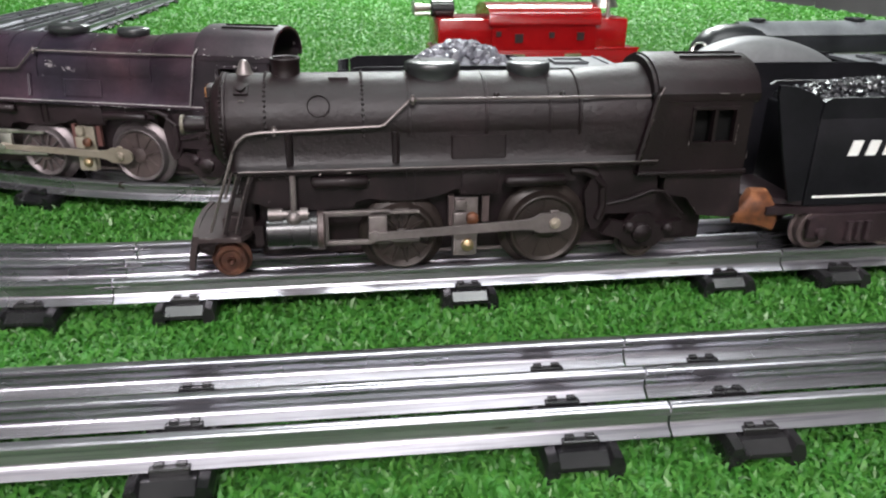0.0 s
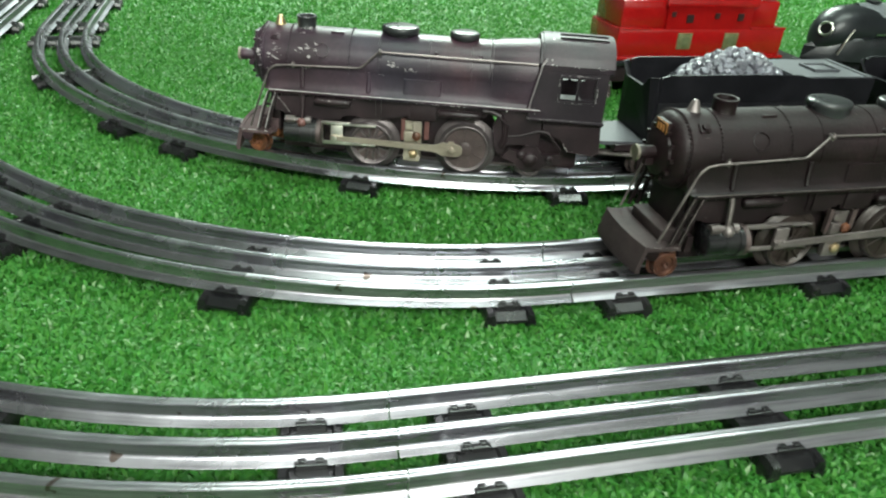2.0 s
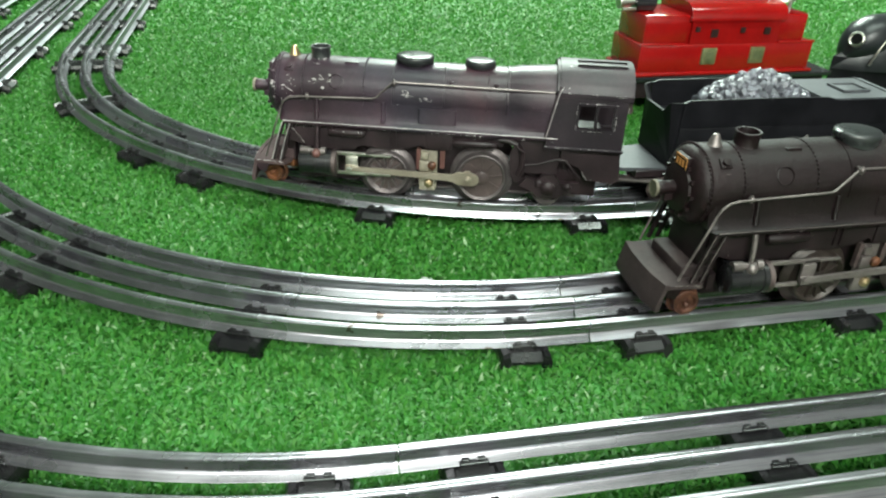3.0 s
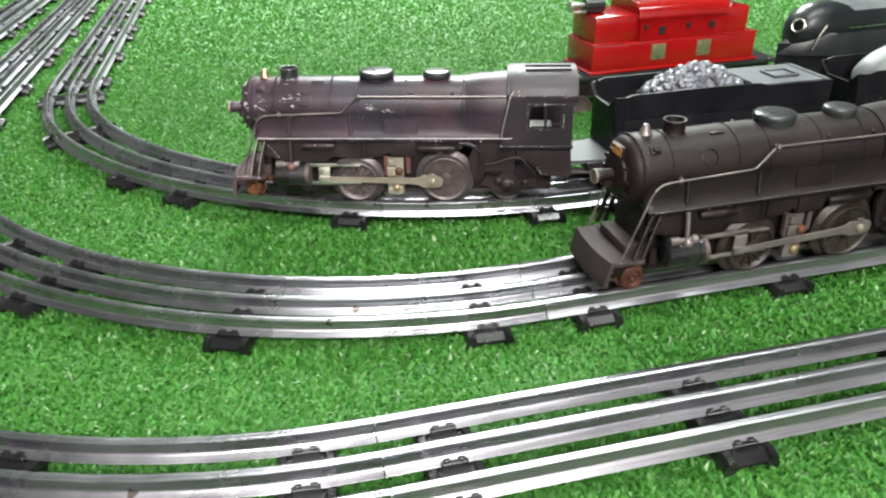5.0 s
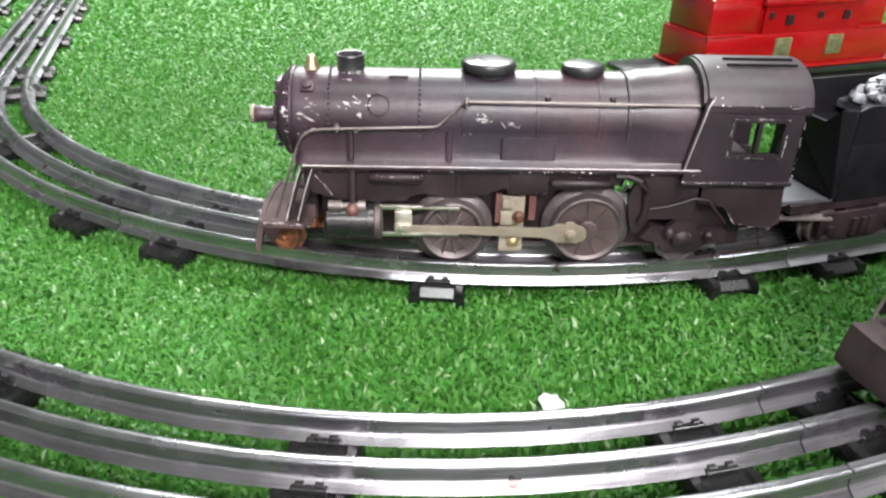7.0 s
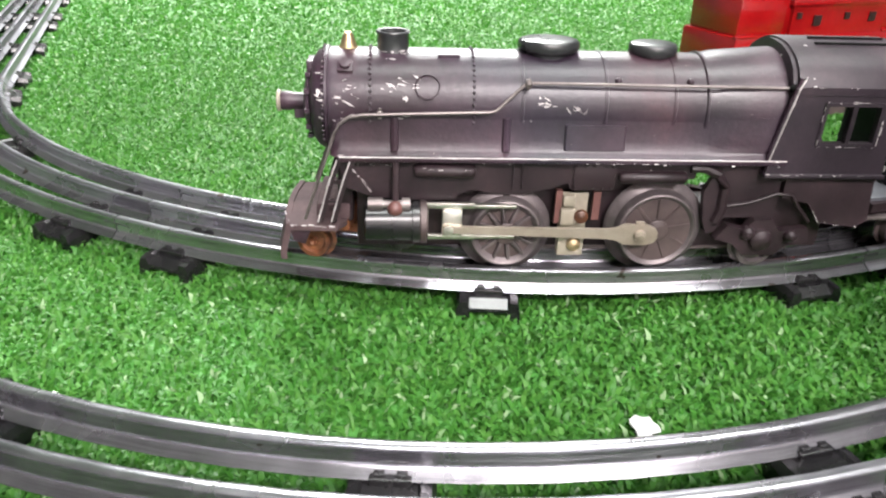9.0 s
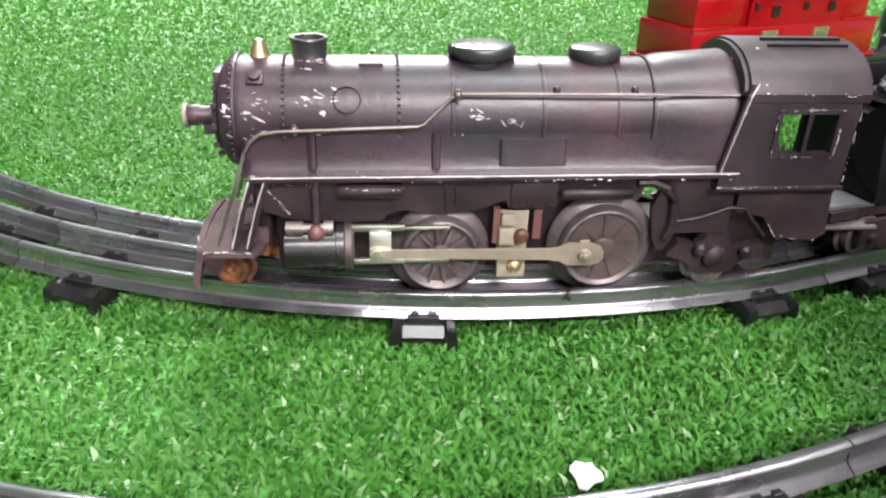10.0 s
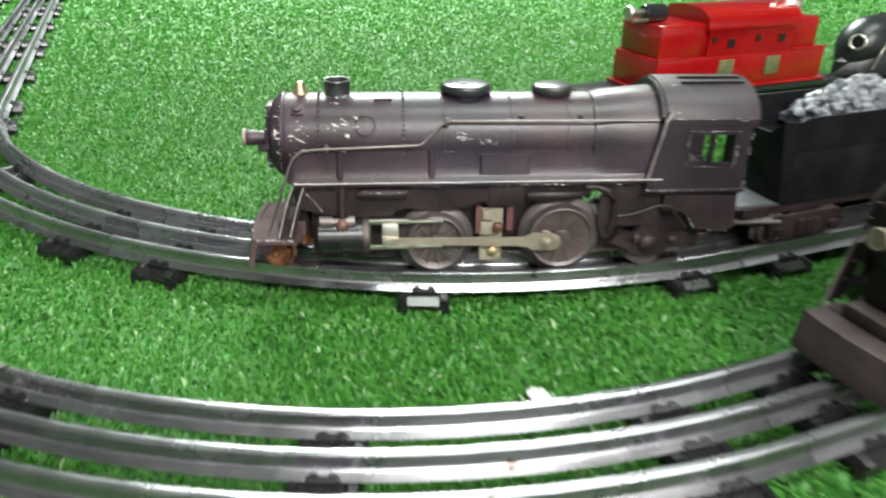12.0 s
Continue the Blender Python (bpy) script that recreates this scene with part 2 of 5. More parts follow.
green = ramp(m, add.outputs[0], [(0.15, (0.034, 0.150, 0.018)), (0.45, (0.053, 0.196, 0.027)), (0.75, (0.083, 0.238, 0.040))])
# Sparkle put into the colour: about three blades in a hundred are pale.
pale = ramp(m, geo.outputs["Random Per Island"], [(0.970, (0, 0, 0)), (0.975, (1, 1, 1))])
mx = m.node_tree.nodes.new("ShaderNodeMix")
mx.data_type = "RGBA"
link(m, pale, mx.inputs[0])
link(m, green, mx.inputs[6])
mx.inputs[7].default_value = (0.28, 0.42, 0.22, 1)
link(m, mx.outputs[2], b.inputs["Base Color"])
thru = m.node_tree.nodes.new("ShaderNodeBsdfTranslucent")
link(m, mx.outputs[2], thru.inputs["Color"])
both = node(m, "ShaderNodeMixShader", Fac=0.4)
link(m, b.outputs[0], both.inputs[1])
link(m, thru.outputs[0], both.inputs[2])
link(m, both.outputs[0], m.node_tree.nodes["Material Output"].inputs["Surface"])
b.inputs["Transmission Weight"].default_value = 0.0
M["blade"] = m

m = mat("turf_mat", (0.03, 0.15, 0.03), 0.6)
b = m.node_tree.nodes["Principled BSDF"]
v = coords(m)
vor = node(m, "ShaderNodeTexVoronoi", Scale=330.0)
link(m, v, vor.inputs["Vector"])
n1 = noise_tex(m, v, 160.0, 4.0, 0.75)
add = node(m, "ShaderNodeMath")
add.operation = "MULTIPLY_ADD"
link(m, vor.outputs["Distance"], add.inputs[0])
add.inputs[1].default_value = 0.35
link(m, n1, add.inputs[2])
link(m, ramp(m, add.outputs[0], [(0.35, (0.035, 0.150, 0.021)), (0.6, (0.046, 0.186, 0.028)), (0.85, (0.064, 0.218, 0.038))]), b.inputs["Base Color"])
bump(m, add.outputs[0], 0.6, 0.004)
M["turf"] = m


# ---- mesh helpers ----
def finish(bm, name, material, smooth=35.0):
    bmesh.ops.recalc_face_normals(bm, faces=bm.faces)
    for f in bm.faces:
        f.smooth = True
    me = bpy.data.meshes.new(name)
    lim = radians(smooth)
    for e in bm.edges:
        e.smooth = len(e.link_faces) == 2 and e.calc_face_angle(9.0) < lim
    bm.to_mesh(me)
    bm.free()
    me.materials.append(material)
    return me


def part(name, bm, material, parent, label="", smooth=35.0):
    ob = new(name, finish(bm, name, material, smooth))
    ob.parent = parent
    return tagged(ob, label)


def thing(name, bm, material, label, category, group="", kind=""):
    return tagged(new(name, finish(bm, name, material)), label, category, group, kind)


def root(name, label, category, group=""):
    ob = new(name)
    ob.empty_display_size = 0.02
    return tagged(ob, label, category, group)


def box(bm, x0, x1, y0, y1, z0, z1, bev=0.0):
    vs = [bm.verts.new((x, y, z)) for z in (z0, z1) for y in (y0, y1) for x in (x0, x1)]
    fs = [bm.faces.new([vs[i] for i in q]) for q in ((0, 1, 3, 2), (4, 6, 7, 5), (0, 4, 5, 1), (2, 3, 7, 6), (0, 2, 6, 4), (1, 5, 7, 3))]
    if bev:
        es = list({e for f in fs for e in f.edges})
        bmesh.ops.bevel(bm, geom=es, offset=bev, segments=2, profile=0.5, affect="EDGES")
    return bm


def loft(bm, rings, closed=True, caps=True):
    """Skin a list of rings of points."""
    vr = [[bm.verts.new(p) for p in ring] for ring in rings]
    n = len(rings[0])
    for a, c in zip(vr, vr[1:]):
        for i in range(n if closed else n - 1):
            j = (i + 1) % n
            bm.faces.new((a[i], a[j], c[j], c[i]))
    if caps and closed:
        bm.faces.new(vr[0][::-1])
        bm.faces.new(vr[-1])
    return bm


def lathe(bm, prof, origin, axis="x", n=28):
    """Turn (along, radius) pairs round an axis through origin. The ends are closed where the radius is not nought."""
    rings = []
    for a, r in prof:
        r = max(r, 1e-5)
        ring = []
        for i in range(n):
            c, s = r * math.cos(2 * math.pi * i / n), r * math.sin(2 * math.pi * i / n)
            p = {"x": (a, c, s), "y": (c, a, s), "z": (c, s, a)}[axis]
            ring.append(Vector(origin) + Vector(p))
        rings.append(ring)
    return loft(bm, rings)


def tube(bm, pts, r, n=8):
    """A round wire through the points."""
    pts = [Vector(p) for p in pts]
    rings = []
    for i, p in enumerate(pts):
        d = (pts[min(i + 1, len(pts) - 1)] - pts[max(i - 1, 0)]).normalized()
        u = d.cross(Vector((0, 0, 1)) if abs(d.z) < 0.9 else Vector((0, 1, 0))).normalized()
        w = d.cross(u)
        rings.append([p + r * (math.cos(2 * math.pi * k / n) * u + math.sin(2 * math.pi * k / n) * w) for k in range(n)])
    return loft(bm, rings)


def prism(bm, outline, y0, y1):
    """An outline in x and z, drawn out from y0 to y1."""
    return loft(bm, [[Vector((x, y0, z)) for x, z in outline], [Vector((x, y1, z)) for x, z in outline]])


def slab(bm, outline, z0, z1):
    """An outline in x and y, drawn up from z0 to z1."""
    return loft(bm, [[Vector((x, y, z0)) for x, y in outline], [Vector((x, y, z1)) for x, y in outline]])


def ball(bm, c, r, n=10):
    prof = [(r * math.sin(math.pi * (k / 6 - 0.5)), r * math.cos(math.pi * (k / 6 - 0.5))) for k in range(7)]
    return lathe(bm, prof, c, "z", n)


def new_bm():
    return bmesh.new()


# ---- turf, table and room ----
def ground_sheet():
    bm = new_bm()
    box(bm, -1.5, 1.03, -0.75, 3.6, -0.016, TURF - 0.0034)
    tagged(thing("ground", bm, M["turf"], "green artificial grass mat covering the layout table", "turf"), kind="structure")
    bm = new_bm()
    box(bm, -1.51, 1.04, -0.76, 3.61, -0.06, -0.017)
    tagged(thing("table_top", bm, M["wood"], "wooden layout table under the green mat", "table"), kind="structure")
    bm = new_bm()
    box(bm, -1.3, 0.9, -0.6, 3.4, -0.76, -0.0605)
    tagged(thing("table_base", bm, M["wood"], "plain wooden base of the layout table", "table"), kind="structure")


def room():
    # Assumed walls and ceiling out of view; their tones shape fill and reflections.
    x0, x1, y0, y1, zf = -2.6, 3.6, -2.4, 5.2, -0.76
    for name, b in (("floor", (x0, x1, y0, y1, zf - 0.05, zf)), ("ceiling", (x0, x1, y0, y1, CEIL, CEIL + 0.1)),
                    ("wall_west", (x0 - 0.1, x0, y0, y1, zf, CEIL)), ("wall_east", (x1, x1 + 0.1, y0, y1, zf, CEIL)),
                    ("wall_south", (x0 - 0.1, x1 + 0.1, y0 - 0.1, y0, zf, CEIL)), ("wall_north", (x0 - 0.1, x1 + 0.1, y1, y1 + 0.1, zf, CEIL))):
        bm = new_bm()
        box(bm, *b)
        tagged(thing(name, bm, M[{"floor": "floor", "ceiling": "ceiling", "wall_south": "wall_bounce"}.get(name, "wall")],
                     {"floor": "plain grey floor of the room", "ceiling": "assumed grey ceiling of the room, out of view"}.get(name, "assumed painted wall of the room, out of view"), name.split("_")[0]), kind="structure")
    # Each assumed lamp gets a case.
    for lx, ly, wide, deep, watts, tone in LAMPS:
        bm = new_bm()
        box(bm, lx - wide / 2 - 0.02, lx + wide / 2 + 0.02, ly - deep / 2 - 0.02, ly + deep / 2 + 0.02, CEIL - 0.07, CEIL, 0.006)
        thing("ceiling_light", bm, M["lamp_case"], "case of an assumed lamp under the ceiling, out of view", "ceiling light", "ceiling lights")


def blades(x0, x1, y0, y1, near, per_metre, width, length, seed):
    """Bent slivers of three triangles, thickest inside the near stretch, sparser and larger little by little away from it."""
    g = np.random.default_rng(seed)
    n = int(per_metre * (x1 - x0) * (y1 - y0))
    px, py = g.uniform(x0, x1, n), g.uniform(y0, y1, n)
    off = np.hypot(np.maximum(np.maximum(near[0] - px, px - near[1]), 0), np.maximum(np.maximum(near[2] - py, py - near[3]), 0))
    keep = g.uniform(0, 1, n) < (1 + off / 0.15) ** -1.75
    px, py, grow = px[keep], py[keep], 1 + off[keep] / 0.15
    n = len(px)
    az, lean = g.uniform(0, 2 * np.pi, n), g.uniform(0.6, 1.6, n)
    ln, wd = length * g.uniform(0.6, 1.25, n) * grow ** 0.2, width * g.uniform(0.6, 1.3, n) * grow ** 0.72
    dx, dy = np.cos(az), np.sin(az)
    turn = g.uniform(-0.9, 0.9, n)
    sx, sy = -np.sin(az + turn), np.cos(az + turn)
    h1, o1 = 0.55 * ln * np.cos(0.5 * lean), 0.55 * ln * np.sin(0.5 * lean)
    h2, o2 = h1 + 0.45 * ln * np.cos(1.5 * lean), o1 + 0.45 * ln * np.sin(1.5 * lean)
    v = np.empty((n, 5, 3))
    for k, (o, h, w) in enumerate(((0, 0, -0.5), (0, 0, 0.5), (o1, h1, -0.45), (o1, h1, 0.45), (o2, h2, 0.0))):
        v[:, k, 0], v[:, k, 1], v[:, k, 2] = px + dx * o + sx * w * wd, py + dy * o + sy * w * wd, h + TURF - 0.0036
    base = (np.arange(n) * 5)[:, None]
    tri = np.concatenate([base + np.array([[0, 1, 3]]), base + np.array([[0, 3, 2]]), base + np.array([[2, 3, 4]])], 1).reshape(-1, 3)
    return v.reshape(-1, 3), tri


def turf_stuff():
    v, f = blades(-1.49, 1.025, -0.74, 3.59, (-0.55, 0.25, -0.22, 0.42), 600000, 0.0014, 0.0048, 3)
    me = bpy.data.meshes.new("grass_blades")
    me.vertices.add(len(v))
    me.vertices.foreach_set("co", v.astype(np.float32).ravel())
    me.loops.add(len(f) * 3)
    me.loops.foreach_set("vertex_index", f.astype(np.int32).ravel())
    me.polygons.add(len(f))
    me.polygons.foreach_set("loop_start", np.arange(0, len(f) * 3, 3, dtype=np.int32))
    me.polygons.foreach_set("loop_total", np.full(len(f), 3, dtype=np.int32))
    me.update()
    me.validate()
    me.materials.append(M["blade"])
    tagged(new("grass_blades", me), "short bright green plastic grass blades of the mat", "artificial grass", kind="stuff")


# ---- three-rail track ----
def rail_profile():
    pts = [(0.0041, 0.0086), (0.0043, 0.0089), (0.0038, 0.0093), (0.0021, 0.0104), (0.0016, 0.0109), (0.0013, 0.0115), (0.00135, 0.0121), (0.00125, 0.0128), (0.00110, 0.0138)]
    for k in range(11):
        a = radians(-60 + k * 300 / 10)
        c, d = math.cos(a), math.sin(a)
        pts.append((0.0018 * math.copysign(abs(c) ** 0.7, c), H - 0.0013 + 0.0013 * math.copysign(abs(d) ** 0.7, d)))
    return pts + [(-x, z) for x, z in pts[7::-1]]


def place_on(curve, s, u):
    """A point s along a section (0 to 1) and u to its outer side, with the heading there."""
    if curve:
        a = radians(45) * s
        return Vector(((R + u) * math.cos(a), (R + u) * math.sin(a), 0)), a + math.pi / 2
    return Vector((SEC * s, -u, 0)), 0.0


def track_section(curve):
    rt = root("track_section", "curved three-rail tinplate toy track section on black ties" if curve else "straight three-rail tinplate toy track section on black ties", "toy track", "three-rail track sections")
    prof = rail_profile()
    steps = 14 if curve else 1
    gap = 0.0009 if curve else 0.0012
    for u in (-G, 0.0, G):
        rings = []
        for k in range(steps + 1):
            s = gap + (1 - 2 * gap) * k / steps
            rings.append([(lambda p: Vector((p.x, p.y, z)))(place_on(curve, s, u + w)[0]) for w, z in prof])
        part("rail", loft(new_bm(), rings), M["tin"], rt)
    for s in (0.097, 0.5, 0.903):
        p, h = place_on(curve, s, 0.0)
        bm = new_bm()
        out = [(-0.0108, -0.0015), (-0.0106, 0.0058), (-0.0097, 0.0083), (-0.0072, 0.0088), (-0.0064, 0.0079)]
        out += [(-x, z) for x, z in out[::-1]] + [(0.0068, -0.0015), (0.0064, 0.0066), (-0.0064, 0.0066), (-0.0068, -0.0015)]
        rings = []
        for yy, drop in ((-0.0273, 0.0023), (-0.0240, 0.0), (0.0240, 0.0), (0.0273, 0.0023)):
            rings.append([Vector((x, yy, z - (drop if abs(x) < 0.0067 else drop * 0.3) * (z > 0))) for x, z in out])
        loft(bm, rings)
        for u in (-G, 0.0, G):
            for sd in (-1, 1):
                box(bm, -0.0050, 0.0050, u + sd * 0.0038 - 0.0012, u + sd * 0.0038 + 0.0012, 0.0076, 0.0099, 0.0004)
                for dx in (-0.0040, 0.0014):
                    box(bm, dx, dx + 0.0026, u + sd * 0.0031 - 0.0009, u + sd * 0.0031 + 0.0009, 0.0096, 0.0106, 0.0003)
        bm.transform(Matrix.Translation(p) @ Matrix.Rotation(h, 4, "Z"))
        part("tie", bm, M["tie"], rt, "", 12.0)
    for u in (-G, 0.0, G):
        a, h = place_on(curve, 1.0, u)
        d = Vector((math.cos(h), math.sin(h), 0)) * 0.006
        z = Vector((0, 0, H - 0.0024))
        part("track_pin", tube(new_bm(), [a - d + z, a + d + z], 0.0014), M["tin"], rt)
    return rt


# loops: (y of the near straight, x of the far-going straight, sections along each)
LOOPS = [(0.1289, -0.4035, 3, 4, 0.0), (0.0234, -0.4736, 3, 4, 0.0), (-0.0680, -0.5626, 3, 4, -1.0)]


def lay_tracks():
    straight, curve = track_section(False), track_section(True)
    first_s, first_c = True, True
    for y, x, nx, ny, skew in LOOPS:
        cx, cy = x + R, y + R
        sk = pose(cx, y, 0, 0, 0, skew) @ pose(-cx, -y, 0)
        for k in range(2):
            m = sk @ pose(cx, cy, 0, 0, 0, 180 + 45 * k)
            if first_c:
                curve.matrix_basis, first_c = m, False
            else:
                copy_thing(curve, m)
        for k in range(nx):
            m = sk @ pose(cx + k * SEC, y, 0)
            if first_s:
                straight.matrix_basis, first_s = m, False
            else:
                copy_thing(straight, m)
        for k in range(ny):
            copy_thing(straight, sk @ pose(x, cy + k * SEC, 0, 0, 0, 90))


# ---- steam locomotive ----
def arc(cx, cz, r, a0, a1, n):
    return [(cx + r * math.cos(radians(a0 + (a1 - a0) * k / n)), cz + r * math.sin(radians(a0 + (a1 - a0) * k / n))) for k in range(n + 1)]


def drive_wheel(rt, x, side, r, spokes, rim, web=0.0016):
    """Flanged driver: the tyre, and the spoked centre as its own piece."""
    yo = side * 0.0185
    k = -side
    zc = H + r
    prof = [(0.0, r - 0.0013), (-k * 0.0002, r - 0.0009), (0.0, r - 0.0004), (k * 0.0010, r + 0.0002), (k * 0.0028, r + 0.0007), (k * 0.0037, r + 0.0018), (k * 0.0044, r + 0.0032), (k * 0.0052, r + 0.0037), (k * 0.0058, r + 0.0033), (k * 0.0060, r - 0.0024), (k * 0.0012, r - 0.0026)]
    bm = new_bm()
    rings = []
    n = 40
    for a, q in prof + prof[:1]:
        rings.append([Vector((x + q * math.cos(2 * math.pi * i / n), yo + a, zc + q * math.sin(2 * math.pi * i / n))) for i in range(n)])
    loft(bm, rings, caps=False)
    tyre = part("drive_wheel", bm, M[rim], rt, "flanged driving wheel with worn tread")
    bm = new_bm()
    lathe(bm, [(k * web, 0.0), (k * web, r - 0.0020), (k * 0.0045, r - 0.0020), (k * 0.0045, 0.0)], (x, yo, zc), "y", 32)
    lathe(bm, [(k * 0.0018, 0.0040), (0.0, 0.0038), (-k * 0.0004, 0.003), (-k * 0.0004, 0.0)], (x, yo, zc), "y", 18)
    part("wheel_center", bm, M["wheel" if rim == "tyre" else rim], tyre, "brown stained wheel centre")
    for i in range(spokes):
        a = 2 * math.pi * (i + 0.3) / spokes
        c, s = math.cos(a), math.sin(a)
        q0, q1, w0, w1 = 0.003, r - 0.0022, 0.0009, 0.0006
        ring = []
        for yy, f in ((yo + k * 0.0017, 1.0), (yo + k * 0.0002, 0.6)):
            ring.append([Vector((x + q * c - e * f * s, yy, zc + q * s + e * f * c)) for q, e in ((q0, -w0), (q1, -w1), (q1, w1), (q0, w0))])
        part("spoke", loft(new_bm(), ring), M[rim if web > 0.001 else "wheel"] if rim == "tyre" else M[rim], tyre)


def small_wheel(rt, x, side, r, material, label, yo=0.0185):
    yo, k = side * yo, -side
    bm = new_bm()
    lathe(bm, [(0.0012 * k, 0.0), (-k * 0.0002, 0.0012), (0.0010 * k, 0.0016), (0.0010 * k, r - 0.0022), (0.0, r - 0.0016), (0.0, r - 0.0003), (k * 0.0004, r), (k * 0.0034, r), (k * 0.0038, r + 0.0013), (k * 0.0048, r + 0.0011), (k * 0.0050, 0.0)], (x, yo, H + r), "y", 28)
    return part("wheel", bm, material, rt, label)


def on_boiler(x, ang, r=0.0165, z=0.0685):
    """A point on the boiler's skin, ang degrees from the top towards the near side (minus y)."""
    return Vector((x, -r * math.sin(radians(ang)), z + r * math.cos(radians(ang))))


def worn_edge(bm, g, pts, count, size=1.0):
    """Slivers of bare metal scattered along an edge."""
    pts = [Vector(p) for p in pts]
    for k in range(count):
        i = g.randrange(len(pts) - 1)
        a, c = pts[i], pts[i + 1]
        d = (c - a).normalized()
        p = a.lerp(c, g.random())
        n = size * min(g.expovariate(1 / 0.0008), 0.0035) + 0.0002
        jit = Vector((g.gauss(0, 0.0001), g.gauss(0, 0.0001), g.gauss(0, 0.0002)))
        q = g.choice((0.00007, 0.00010, 0.00014, 0.00024)) * size
        e = Vector((g.gauss(0, 0.00012), 0, g.gauss(0, 0.00012)))
        tube(bm, [p + jit - d * n * 0.5, p + jit + e, p + jit + d * n * 0.5], q, 5)


def locomotive(label, paint, plate, bell_mat, pilot_mat, guide_mat, bulb_mat, truck_shift=0.0, truck_turn=0.0, stroke=0.0, lift=0.0):
    pilot_set = []
    rt = root("steam_locomotive", label, "toy locomotive", "toy locomotives")
    P, L = M[paint], M["low_shade" if plate else "paint_low"]
    zc = 0.0685
    # boiler with the flared firebox
    bm = new_bm()
    lathe(bm, [(-0.0262, 0.0), (-0.0262, 0.0085), (-0.0252, 0.0128), (-0.0235, 0.0152), (-0.021, 0.0163), (-0.018, 0.0165), (0.098, 0.0165), (0.1005, 0.0167), (0.104, 0.0176), (0.122, 0.0190), (0.1265, 0.0193), (0.1265, 0.0)], (0, 0, zc), "x", 56)
    part("boiler", bm, P, rt)
    for x, r in ((-0.0205, 0.01685), (0.0402, 0.01675), (0.0665, 0.01675), (0.0885, 0.01675), (0.0990, 0.0171)):
        bm = new_bm()
        lathe(bm, [(x - 0.0007, r - 0.0006), (x - 0.0004, r), (x + 0.0004, r), (x + 0.0007, r - 0.0006)], (0, 0, zc), "x", 56)
        part("boiler_band", bm, P, rt)
    for x in (-0.0215, -0.0070, 0.0250):
        bm = new_bm()
        for k in range(40):
            a = -125 + 250 * k / 39
            c = on_boiler(x, a, 0.0166)
            ball(bm, c, 0.00055, 6)
        part("rivets", bm, P, rt)
    # smokebox front
    bm = new_bm()
    lathe(bm, [(-0.0285, 0.0), (-0.0283, 0.006), (-0.0272, 0.0098), (-0.0262, 0.0102), (-0.0255, 0.0)], (0, 0, zc - 0.001), "x", 32)
    for k in range(12):
        a = 2 * math.pi * k / 12
        box(bm, -0.0274, -0.0258, 0.0113 * math.cos(a) - 0.0007, 0.0113 * math.cos(a) + 0.0007, zc - 0.001 + 0.0113 * math.sin(a) - 0.0007, zc - 0.001 + 0.0113 * math.sin(a) + 0.0007)
    part("smokebox_door", bm, P, rt)
    bm = new_bm()
    box(bm, -0.0270, -0.0250, -0.0046, 0.0046, zc + 0.0072, zc + 0.0128, 0.0003)
    pl = part("number_plate", bm, P, rt, "small dark plate with orange rim and figures" if plate else "")
    if plate:
        bm = new_bm()
        box(bm, -0.0272, -0.0269, -0.0043, 0.0043, zc + 0.0075, zc + 0.0125)
        part("plate_rim", bm, M["orange"], pl)
        bm = new_bm()
        box(bm, -0.0274, -0.0271, -0.0038, 0.0038, zc + 0.0080, zc + 0.0120)
        part("plate_face", bm, M["dark"], pl)
        for k in range(3):
            bm = new_bm()
            y = -0.0022 + 0.0022 * k
            box(bm, -0.0276, -0.0273, y - 0.0006, y + 0.0006, zc + 0.0086, zc + 0.0114)
            part("plate_bar", bm, M["orange"], pl)
    bm = new_bm()
    lathe(bm, [(-0.0365, 0.0), (-0.0365, 0.0028), (-0.0355, 0.0031), (-0.0335, 0.0031), (-0.032, 0.0027), (-0.026, 0.0027)], (0, 0, zc - 0.001), "x", 24)
    box(bm, -0.032, -0.0262, -0.0012, 0.0012, zc - 0.0065, zc - 0.003)
    hl = part("headlight", bm, P, rt)
    bm = new_bm()
    lathe(bm, [(-0.0371, 0.0), (-0.0371, 0.0029), (-0.0374, 0.0032), (-0.0372, 0.0035), (-0.0362, 0.0035), (-0.0355, 0.0)], (0, 0, zc - 0.001), "x", 20)
    part("lens", bm, M["lens_shade" if plate else "cream"], hl, "yellowed cream lens")
    # fittings on top
    bm = new_bm()
    prof = [(0.0815, 0.0064), (0.0836, 0.0055), (0.0850, 0.0049), (0.0893, 0.0050), (0.0900, 0.0054), (0.0904, 0.0052), (0.0903, 0.0043), (0.0885, 0.0040), (0.0860, 0.0038), (0.0858, 0.0)]
    lathe(bm, prof, (0, 0, 0), "z", 28)
    part("smokestack", bm, M["dome"] if not plate else P, rt)
    bm = new_bm()
    lathe(bm, [(0.0825, 0.0030), (0.0845, 0.0026), (0.0850, 0.0031), (0.0856, 0.0026), (0.0880, 0.0019), (0.0895, 0.0012), (0.0899, 0.0)], (-0.0140, 0, 0), "z", 20)
    part("bell", bm, M[bell_mat], rt, "brass bell" if bell_mat == "brass" else "grey metal bell")
    for x, a, c in ((0.0497, 0.0100, 0.0884), (0.0838, 0.0079, 0.0878)):
        bm = new_bm()
        rings = []
        wall = ((1.06, 0.0780), (0.98, 0.0800), (0.94, 0.0830), (0.95, 0.0850), (0.98, 0.0858), (1.0, 0.0864))
